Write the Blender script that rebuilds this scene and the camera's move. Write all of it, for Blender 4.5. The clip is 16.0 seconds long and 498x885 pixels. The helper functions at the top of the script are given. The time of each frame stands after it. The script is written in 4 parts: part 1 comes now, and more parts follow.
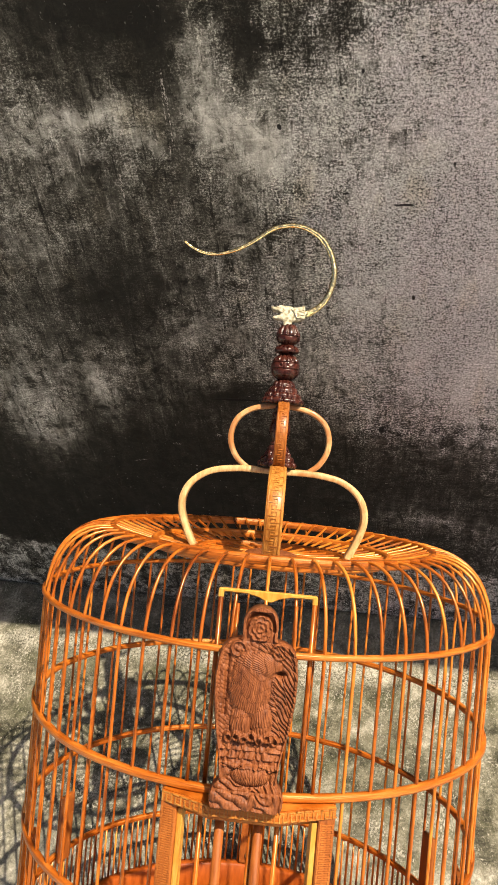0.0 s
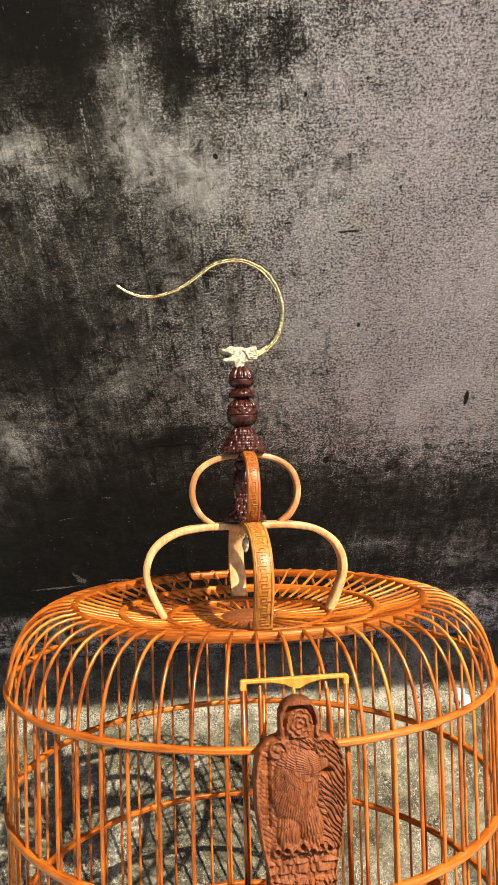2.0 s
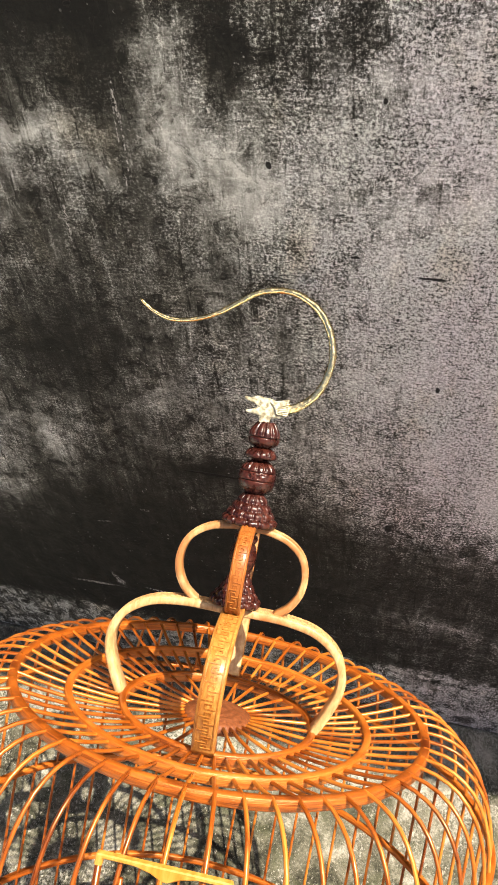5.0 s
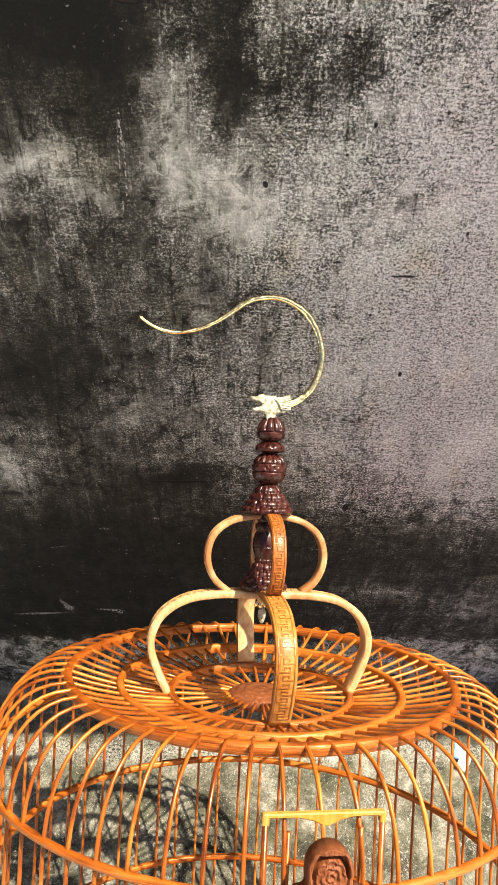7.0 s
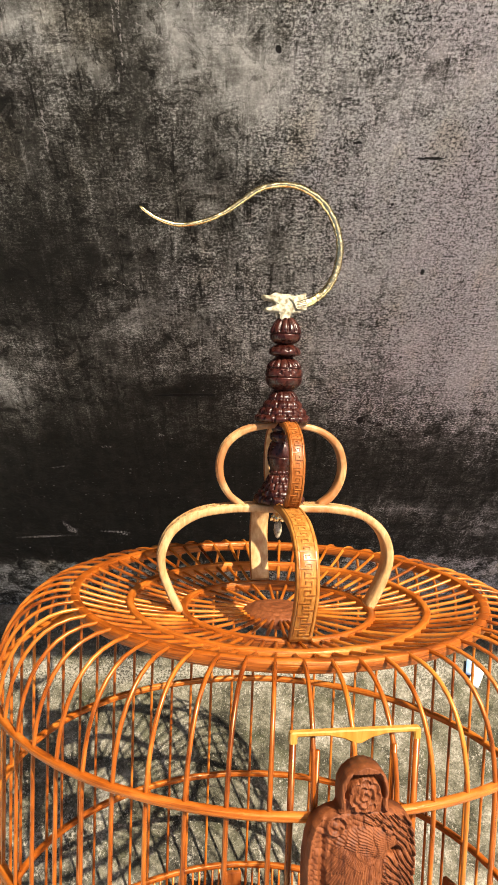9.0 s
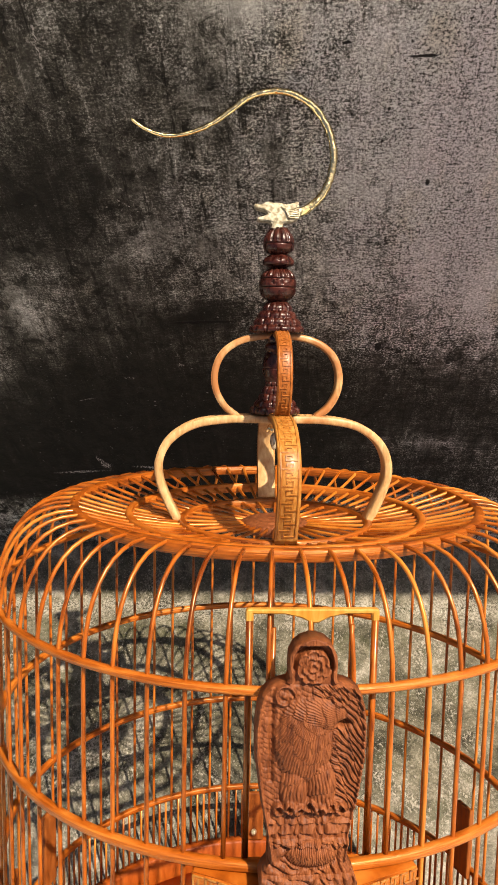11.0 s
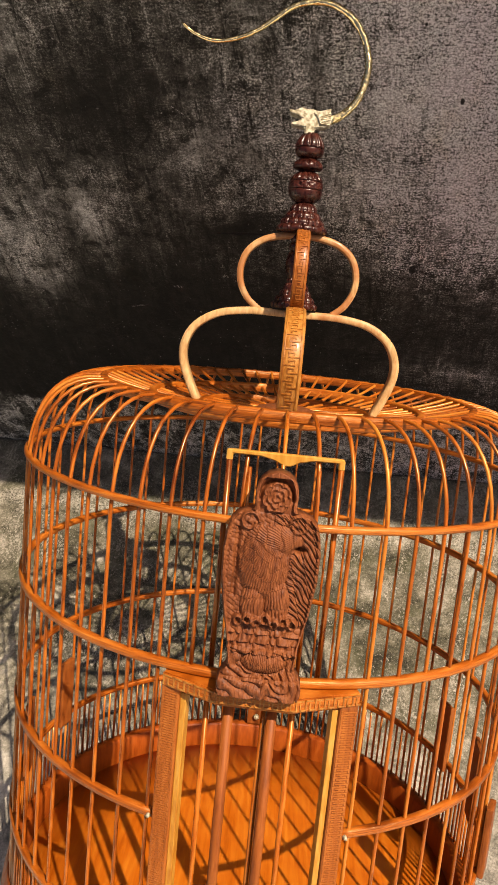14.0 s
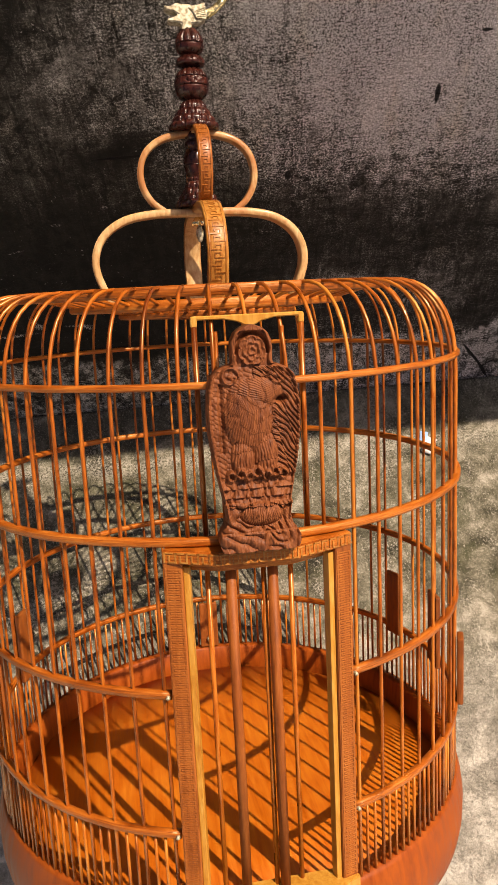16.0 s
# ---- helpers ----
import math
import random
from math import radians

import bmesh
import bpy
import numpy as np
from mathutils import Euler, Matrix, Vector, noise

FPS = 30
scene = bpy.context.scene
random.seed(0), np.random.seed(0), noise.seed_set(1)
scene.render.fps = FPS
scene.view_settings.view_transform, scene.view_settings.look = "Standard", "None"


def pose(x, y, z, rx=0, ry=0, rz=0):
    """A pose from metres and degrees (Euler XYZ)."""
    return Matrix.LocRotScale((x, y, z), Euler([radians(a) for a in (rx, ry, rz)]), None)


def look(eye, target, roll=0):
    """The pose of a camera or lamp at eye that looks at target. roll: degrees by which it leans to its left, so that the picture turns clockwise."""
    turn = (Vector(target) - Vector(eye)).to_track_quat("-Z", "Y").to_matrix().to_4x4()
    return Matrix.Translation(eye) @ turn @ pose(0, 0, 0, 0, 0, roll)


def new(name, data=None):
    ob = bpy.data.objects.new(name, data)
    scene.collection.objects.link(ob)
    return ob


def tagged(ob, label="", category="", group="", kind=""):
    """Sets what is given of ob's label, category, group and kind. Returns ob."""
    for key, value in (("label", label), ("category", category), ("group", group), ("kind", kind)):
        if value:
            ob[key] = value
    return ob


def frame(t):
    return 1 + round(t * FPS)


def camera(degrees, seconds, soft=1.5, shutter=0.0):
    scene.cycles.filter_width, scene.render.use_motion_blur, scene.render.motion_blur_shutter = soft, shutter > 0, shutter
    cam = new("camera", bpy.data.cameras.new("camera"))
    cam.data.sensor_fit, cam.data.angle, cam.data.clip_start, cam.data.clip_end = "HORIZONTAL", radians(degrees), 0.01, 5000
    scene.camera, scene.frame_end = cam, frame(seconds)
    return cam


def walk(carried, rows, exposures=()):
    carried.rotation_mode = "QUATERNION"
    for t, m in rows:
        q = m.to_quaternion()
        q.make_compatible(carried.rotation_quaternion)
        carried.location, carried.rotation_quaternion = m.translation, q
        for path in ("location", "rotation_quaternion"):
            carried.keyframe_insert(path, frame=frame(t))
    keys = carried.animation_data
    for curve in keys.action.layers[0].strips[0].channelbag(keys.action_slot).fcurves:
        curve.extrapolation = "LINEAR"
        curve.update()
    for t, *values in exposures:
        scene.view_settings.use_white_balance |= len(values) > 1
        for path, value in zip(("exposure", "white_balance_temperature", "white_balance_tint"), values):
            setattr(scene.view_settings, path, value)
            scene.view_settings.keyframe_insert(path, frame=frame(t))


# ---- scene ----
# Camera: rows of seconds, place, yaw, pitch, roll in the cage's own upright frame; FRAME lays that frame
# into the world, in which the wall stands upright, the ground is z = 0 and the cage leans back on the wall.
cam = camera(36.0, 16.0)
METRES, EYE = 0.95, 0.44
FRAME = pose(0.0745, -0.8261, 0.4930, -45.853, 9.610, 6.195)
ROWS = [
    (0, -0.00226, 0.00049, -0.00043, -0.309, 0.845, -5.167),
    (0.5, -0.04607, 0.00011, -0.01748, -5.824, 3.036, -1.010),
    (1, -0.08527, 0.01609, -0.02148, -9.200, 3.137, 1.308),
    (1.5, -0.09515, 0.03187, 0.00385, -11.696, 2.129, 1.960),
    (2, -0.07282, 0.05219, 0.03012, -10.567, 1.743, 1.542),
    (2.5, 0.00506, 0.10837, 0.07316, -0.760, 0.760, -5.578),
    (3, 0.03882, 0.14046, 0.08866, 4.042, -2.083, -7.924),
    (3.5, 0.05157, 0.14783, 0.09421, 4.817, -3.839, -8.855),
    (4, 0.05469, 0.14635, 0.09700, 5.031, -3.577, -9.145),
    (4.2, 0.05536, 0.14570, 0.09745, 5.562, -3.466, -9.481),
    (6.3, -0.05765, 0.12273, 0.10800, -8.194, 1.122, -5.422),
    (6.5, -0.07392, 0.11458, 0.09562, -9.968, 1.704, -3.307),
    (7, -0.09106, 0.11062, 0.08054, -11.912, 0.371, -2.787),
    (7.5, -0.09449, 0.12099, 0.07166, -12.877, -1.702, -2.713),
    (8, -0.09562, 0.13309, 0.06645, -12.670, -3.339, -2.818),
    (8.5, -0.09018, 0.14291, 0.06433, -10.924, -3.834, -2.356),
    (9, -0.09298, 0.14519, 0.06480, -12.154, -4.829, -1.949),
    (9.2, -0.09549, 0.14255, 0.06633, -12.860, -4.982, -1.792),
    (11.3, -0.01335, 0.12286, 0.02841, -2.758, -7.055, -0.830),
    (11.5, 0.03200, 0.11091, 0.03321, 0.752, -7.167, -2.422),
    (12, 0.07195, 0.09933, 0.03038, 7.041, -8.958, -6.543),
    (12.5, 0.08325, 0.07970, 0.02195, 8.646, -9.421, -7.256),
    (13, 0.06744, 0.07438, 0.01047, 7.145, -9.505, -6.646),
    (13.5, 0.04678, 0.06463, -0.00142, 4.342, -9.337, -6.344),
    (14, -0.00467, 0.07796, -0.01220, 0.154, -9.759, -5.360),
    (14.5, -0.05905, 0.09694, -0.02672, -8.564, -10.118, 1.657),
    (15, -0.08633, 0.10563, -0.03792, -12.379, -10.698, 3.930),
    (15.5, -0.07927, 0.09805, -0.04987, -13.686, -11.380, 3.012),
    (16, -0.06251, 0.06461, -0.06928, -12.607, -10.604, 2.735),
]
EXPOSURES = [(0.0, 1.00, 6800, 10), (1.5, 1.01, 6750, 10), (2.5, 1.11, 6550, 10), (4.0, 1.28, 6350, 10), (7.0, 1.36, 6350, 10), (9.0, 1.10, 6650, 12), (11.5, 0.72, 6950, 16), (13.0, 0.60, 7150, 18), (16.0, 0.49, 7300, 20)]
walk(cam, [(t, FRAME @ pose(METRES * x, METRES * y, EYE + METRES * z, 90 + pitch, roll, yaw)) for t, x, y, z, yaw, pitch, roll in ROWS], EXPOSURES)

# ---- light: high sun from the right, just behind the low wall, and a clear sky ----
SUN = Vector((0.455, 0.062, 0.887)).normalized()
sun = new("sun", bpy.data.lights.new("sun", "SUN"))
sun.data.energy, sun.data.angle, sun.data.color = 5.0, radians(0.55), (1.0, 0.87, 0.68)
sun.matrix_world = look(SUN * 4, (0, 0, 0))
world = bpy.data.worlds.new("sky")
scene.world = world
world.use_nodes = True
sky = world.node_tree.nodes.new("ShaderNodeTexSky")
sky.sky_type, sky.sun_disc = "NISHITA", False
sky.sun_elevation, sky.sun_rotation = math.asin(SUN.z), math.atan2(SUN.x, SUN.y)
sky.air_density, sky.dust_density, sky.ozone_density = 0.7, 5.0, 0.6
world.node_tree.links.new(sky.outputs[0], world.node_tree.nodes["Background"].inputs[0])
world.node_tree.nodes["Background"].inputs[1].default_value = 0.070


# ---- materials ----
class Mat:
    """A small builder for node materials."""

    def __init__(self, name):
        self.mat = bpy.data.materials.new(name)
        self.mat.use_nodes = True
        self.tree = self.mat.node_tree
        self.bsdf = self.tree.nodes["Principled BSDF"]
        self.coord = self.tree.nodes.new("ShaderNodeTexCoord").outputs["Object"]

    def node(self, kind, **given):
        n = self.tree.nodes.new(kind)
        for key, value in given.items():
            n.inputs[key.replace("_", " ")].default_value = value
        return n

    def link(self, a, b):
        self.tree.links.new(a, b)

    def scaled(self, x, y, z, shift=None):
        n = self.tree.nodes.new("ShaderNodeMapping")
        n.inputs["Scale"].default_value = (x, y, z)
        self.link(self.coord, n.inputs["Vector"])
        if shift is not None:
            self.link(shift, n.inputs["Location"])
        return n.outputs[0]

    def noise(self, vector, scale, detail=4.0, rough=0.55, warp=0.0):
        n = self.node("ShaderNodeTexNoise", Scale=scale, Detail=detail, Roughness=rough, Distortion=warp)
        self.link(vector, n.inputs["Vector"])
        return n.outputs["Fac"]

    def math(self, op, a, b=0.0, clamp=False):
        n = self.tree.nodes.new("ShaderNodeMath")
        n.operation, n.use_clamp = op, clamp
        for i, v in enumerate((a, b)):
            if isinstance(v, (int, float)):
                n.inputs[i].default_value = v
            else:
                self.link(v, n.inputs[i])
        return n.outputs[0]

    def remap(self, v, a, b, c=0.0, d=1.0, smooth=True):
        n = self.tree.nodes.new("ShaderNodeMapRange")
        n.interpolation_type = "SMOOTHSTEP" if smooth else "LINEAR"
        for i, x in enumerate((a, b, c, d)):
            n.inputs[i + 1].default_value = x
        self.link(v, n.inputs[0])
        return n.outputs[0]

    def ramp(self, v, *stops):
        n = self.tree.nodes.new("ShaderNodeValToRGB")
        while len(n.color_ramp.elements) < len(stops):
            n.color_ramp.elements.new(0.5)
        for e, (at, colour) in zip(n.color_ramp.elements, stops):
            e.position, e.color = at, (*colour, 1)
        self.link(v, n.inputs[0])
        return n.outputs[0]

    def mix(self, fac, a, b, how="MIX"):
        n = self.tree.nodes.new("ShaderNodeMix")
        n.data_type, n.blend_type = "RGBA", how
        for slot, v in ((0, fac), (6, a), (7, b)):
            if isinstance(v, (int, float)):
                n.inputs[slot].default_value = v
            elif isinstance(v, tuple):
                n.inputs[slot].default_value = (*v, 1)
            else:
                self.link(v, n.inputs[slot])
        return n.outputs[2]

    def random(self):
        return self.tree.nodes.new("ShaderNodeObjectInfo").outputs["Random"]

    def bump(self, height, strength, depth):
        n = self.node("ShaderNodeBump", Strength=strength, Distance=depth)
        self.link(height, n.inputs["Height"])
        self.link(n.outputs[0], self.bsdf.inputs["Normal"])

    def done(self, colour=None, rough=0.5, metal=0.0, coat=0.0, spec=0.5):
        if colour is not None:
            if isinstance(colour, tuple):
                self.bsdf.inputs["Base Color"].default_value = (*colour, 1)
            else:
                self.link(colour, self.bsdf.inputs["Base Color"])
        if isinstance(rough, (int, float)):
            self.bsdf.inputs["Roughness"].default_value = rough
        else:
            self.link(rough, self.bsdf.inputs["Roughness"])
        self.bsdf.inputs["Metallic"].default_value = metal
        self.bsdf.inputs["Coat Weight"].default_value = coat
        self.bsdf.inputs["Coat Roughness"].default_value = 0.15
        self.bsdf.inputs["Specular IOR Level"].default_value = spec
        return self.mat


def wood(name, dark, mid, light, stretch=(1, 1, 12), scale=260, rough=0.4, coat=0.25, vary=0.3, relief=0.00012, spec=0.35, sheen=(1.0, 1.0, 1.0)):
    """Fine grained wood or bamboo; the grain runs along the axis with the smallest stretch."""
    m = Mat(name)
    rnd = m.random()
    jump = m.math("MULTIPLY", rnd, 7.0)
    grain = m.noise(m.scaled(*stretch, shift=jump), scale, 5.0, 0.6, 0.3)
    broad = m.noise(m.scaled(1, 1, 1, shift=jump), 38, 3.0, 0.5)
    v = m.math("ADD", m.math("MULTIPLY", grain, 0.72), m.math("MULTIPLY", broad, 0.28))
    v = m.math("ADD", v, m.math("MULTIPLY", m.math("SUBTRACT", rnd, 0.5), vary * 0.5))
    colour = m.ramp(v, (0.30, dark), (0.5, mid), (0.72, light))
    m.bump(grain, 0.5, relief)
    m.bsdf.inputs["Specular Tint"].default_value = (*sheen, 1)
    return m.done(colour, m.remap(grain, 0.3, 0.7, rough - 0.1, rough + 0.12), 0.0, coat, spec)


def pale_bamboo(name, clean):
    """Bare bamboo skin, tanned unevenly to a reddish brown where it was bent over heat."""
    m = Mat(name)
    grain = m.noise(m.scaled(1, 1, 0.3), 420, 5, 0.6, 0.3)
    broad = m.noise(m.coord, 42, 4, 0.6)
    colour = m.ramp(grain, (0.30, (0.36, 0.20, 0.078)), (0.5, (0.50, 0.315, 0.138)), (0.72, (0.62, 0.44, 0.235)))
    colour = m.mix(m.remap(broad, clean - 0.14, clean + 0.08, 0.0, 0.85), colour, (0.32, 0.115, 0.030))
    m.bump(grain, 0.5, 0.0002)
    return m.done(colour, m.remap(grain, 0.3, 0.7, 0.36, 0.58), 0.0, 0.12, 0.35)


BAMBOO = wood("varnished_bamboo", (0.112, 0.0195, 0.0019), (0.337, 0.0793, 0.00569), (0.521, 0.185, 0.0253), (1, 0.10, 0.10), 620, 0.34, 0.14, vary=0.5, spec=0.9, sheen=(1.0, 0.76, 0.38))
HOOPWOOD = wood("hoop_bamboo", (0.0914, 0.0157, 0.0019), (0.331, 0.0793, 0.00633), (0.534, 0.189, 0.0285), (0.10, 0.10, 2.6), 520, 0.40, 0.06, relief=0.0008, spec=0.7, sheen=(1.0, 0.78, 0.42))
PALE = pale_bamboo("pale_bamboo", 0.62)
UPPERPALE = pale_bamboo("tanned_pale_bamboo", 0.52)
POSTWOOD = wood("post_wood", (0.134, 0.0312, 0.0038), (0.281, 0.0793, 0.0107), (0.387, 0.13, 0.0227), (1, 1, 0.1), 420, 0.55, 0.0, relief=0.0004)
GOLD = wood("golden_bamboo", (0.323, 0.12, 0.0126), (0.45, 0.218, 0.0316), (0.534, 0.323, 0.0773), (1, 1, 0.2), 420, 0.4, 0.1)
FLOORWOOD = wood("floor_wood", (0.253, 0.0483, 0.00227), (0.411, 0.0969, 0.00456), (0.506, 0.158, 0.0103), (2.2, 0.16, 1), 150, 0.45, 0.1)
DRUMWOOD = wood("drum_wood", (0.169, 0.0299, 0.00316), (0.275, 0.0585, 0.00569), (0.345, 0.0897, 0.0101), (1.0, 1.0, 0.2), 190, 0.50, 0.0, spec=0.2)
ROSEWOOD = wood("rosewood", (0.00633, 0.00176, 0.00141), (0.0295, 0.00633, 0.00422), (0.0914, 0.0225, 0.0126), (1, 1, 0.5), 420, 0.30, 0.18, 0.0, 0.0006, 0.3)
CARVED = wood("carved_wood", (0.0492, 0.0126, 0.00422), (0.159, 0.0464, 0.0134), (0.267, 0.09, 0.0281), (1, 1, 0.18), 620, 0.60, 0.0, 0.0, 0.0003, 0.3)
DOORWOOD = wood("door_bar_wood", (0.0988, 0.0225, 0.00422), (0.225, 0.0598, 0.00914), (0.331, 0.105, 0.0182), (1, 1, 0.1), 420, 0.55, 0.0, spec=0.25)
UPPERWOOD = wood("upper_bow_bamboo", (0.155, 0.0387, 0.00562), (0.31, 0.0988, 0.0162), (0.422, 0.165, 0.0351), (1, 1, 0.3), 420, 0.42, 0.1)
FRONTWOOD = wood("bow_bamboo", (0.211, 0.0668, 0.00914), (0.38, 0.159, 0.0281), (0.506, 0.275, 0.0703), (1, 1, 0.3), 420, 0.40, 0.15)
SLATWOOD = wood("slat_wood", (0.0703, 0.0169, 0.00351), (0.19, 0.0492, 0.00773), (0.295, 0.0879, 0.0141), (1, 1, 0.2), 300, 0.5, 0.05)


def brass():
    m = Mat("polished_brass")
    n = m.noise(m.coord, 260, 3)
    m.bump(m.noise(m.coord, 130, 2), 0.7, 0.0022)
    return m.done(m.mix(n, (0.86, 0.64, 0.25), (0.98, 0.86, 0.52)), m.remap(n, 0.3, 0.7, 0.14, 0.26), 1.0)


def pale_metal():
    m = Mat("pale_cast_metal")
    n = m.noise(m.coord, 420, 4)
    m.bump(n, 0.6, 0.0006)
    return m.done(m.ramp(n, (0.38, (0.22, 0.19, 0.11)), (0.62, (0.60, 0.56, 0.42))), 0.45, 0.25)


BRASS, CAST = brass(), pale_metal()


# Drifts of soot (negative) and bared plaster (positive): centre x, centre z, half widths, amount.
STAINS = [
    (-0.105, 0.668, 0.060, 0.042, -0.36),
    (-0.175, 0.590, 0.040, 0.030, 0.18),
    (-0.200, 0.500, 0.026, 0.036, 0.10),
    (-0.165, 0.435, 0.055, 0.045, -0.15),
    (-0.074, 0.640, 0.018, 0.034, -0.16),
    (-0.019, 0.650, 0.013, 0.034, -0.38),
    (0.022, 0.642, 0.026, 0.022, -0.36),
    (0.046, 0.648, 0.014, 0.018, -0.26),
    (0.083, 0.668, 0.022, 0.020, -0.26),
    (-0.012, 0.578, 0.042, 0.034, 0.20),
    (-0.044, 0.612, 0.018, 0.036, 0.22),
    (-0.130, 0.592, 0.030, 0.014, 0.32),
    (-0.093, 0.578, 0.015, 0.010, 0.28),
    (-0.070, 0.545, 0.024, 0.040, -0.06),
    (-0.135, 0.460, 0.045, 0.045, -0.11),
    (-0.005, 0.490, 0.030, 0.034, -0.08),
    (-0.082, 0.417, 0.020, 0.020, 0.20),
    (-0.030, 0.430, 0.018, 0.040, 0.08),
    (-0.184, 0.345, 0.012, 0.026, 0.34),
    (-0.166, 0.393, 0.018, 0.016, 0.12),
    (-0.255, 0.305, 0.045, 0.060, 0.40),
    (-0.055, 0.342, 0.040, 0.012, -0.24),
    (0.078, 0.390, 0.016, 0.040, -0.20),
    (0.100, 0.350, 0.026, 0.022, -0.16),
    (0.100, 0.440, 0.006, 0.030, -0.22),
    (0.122, 0.425, 0.004, 0.036, -0.26),
    (0.142, 0.440, 0.006, 0.030, -0.18),
    (0.070, 0.560, 0.012, 0.030, -0.10),
    (0.085, 0.570, 0.010, 0.012, -0.14),
    (0.150, 0.520, 0.070, 0.100, 0.10),
    (0.150, 0.345, 0.026, 0.036, 0.12),
    (0.122, 0.182, 0.050, 0.014, 0.20),
    (0.215, 0.160, 0.040, 0.030, 0.20),
    (0.300, 0.300, 0.110, 0.060, 0.12),
    (0.175, 0.420, 0.100, 0.080, 0.26),
    (0.095, 0.520, 0.050, 0.050, 0.14),
]
# Where the plaster was floated smooth, in the same way.
SMOOTH = [
    (-0.046, 0.605, 0.016, 0.036, 0.8), (-0.010, 0.576, 0.036, 0.026, 0.9), (-0.130, 0.594, 0.024, 0.014, 1.0), (-0.093, 0.578, 0.013, 0.010, 1.0),
    (0.062, 0.612, 0.026, 0.012, 0.6), (-0.080, 0.415, 0.018, 0.016, 0.6), (0.000, 0.200, 0.300, 0.070, 0.7), (0.090, 0.562, 0.014, 0.012, 0.6), (0.155, 0.480, 0.012, 0.030, 0.7),
]
# Small pits, slits and cracks; then pale drips, chips, smears and scratches, with their turn in degrees.
PITS = [
    (0.0015, 0.5840, 0.0016, 0.0020, 1.6), (0.0860, 0.5267, 0.0095, 0.0010, 1.2), (0.0456, 0.5359, 0.0026, 0.0009, 1.4), (0.0961, 0.4495, 0.0016, 0.0030, 1.1),
    (0.1874, 0.3693, 0.0022, 0.0090, 1.3), (0.0746, 0.3069, 0.0032, 0.0050, 1.3), (0.0569, 0.6177, 0.0012, 0.0012, 1.6), (0.0441, 0.6015, 0.0008, 0.0011, 1.4),
    (-0.0550, 0.3370, 0.0300, 0.0018, 1.0), (0.0700, 0.4980, 0.0011, 0.0012, 1.3), (0.1180, 0.5560, 0.0012, 0.0016, 1.2), (0.2150, 0.4150, 0.0050, 0.0016, 1.1),
    (0.2780, 0.0500, 0.0240, 0.0017, 1.5, -56), (0.2970, 0.0190, 0.0160, 0.0018, 1.5, -62), (0.3010, 0.0330, 0.0080, 0.0014, 1.2, 40), (-0.1500, 0.0600, 0.0300, 0.0012, 1.0, -20),
]
CHIPS = [
    (-0.0742, 0.6120, 0.0009, 0.0110, 1.2, 0), (-0.0762, 0.6000, 0.0004, 0.0160, 1.0, -2), (-0.0738, 0.5880, 0.0005, 0.0180, 1.0, -3), (-0.0775, 0.5700, 0.0011, 0.0040, 1.0, 0), (0.0297, 0.5020, 0.0022, 0.0060, 1.1, 12),
    (0.0258, 0.4836, 0.0012, 0.0075, 0.6, 0), (-0.1980, 0.1425, 0.0230, 0.0018, 1.2, 4), (-0.1705, 0.1530, 0.0060, 0.0030, 1.0, 10), (-0.1730, 0.1580, 0.0022, 0.0100, 1.2, 24),
    (-0.1330, 0.1500, 0.0120, 0.0018, 1.1, -5), (-0.1240, 0.1460, 0.0050, 0.0026, 1.0, -10), (-0.1554, 0.3695, 0.0036, 0.0020, 1.2, -10), (-0.1190, 0.5430, 0.0012, 0.0140, 1.0, -3),
    (0.0742, 0.6060, 0.0040, 0.0030, 0.7, 30), (0.0800, 0.5850, 0.0022, 0.0120, 0.7, -6), (-0.0480, 0.5960, 0.0190, 0.0004, 1.1, -52), (-0.0560, 0.5900, 0.0170, 0.0004, 1.1, -32),
    (-0.0900, 0.4400, 0.0100, 0.0004, 1.1, -40), (-0.1230, 0.2760, 0.0040, 0.0014, 0.9, 0), (-0.0790, 0.2900, 0.0030, 0.0016, 0.9, 8), (-0.1650, 0.2500, 0.0090, 0.0010, 0.6, 12),
]


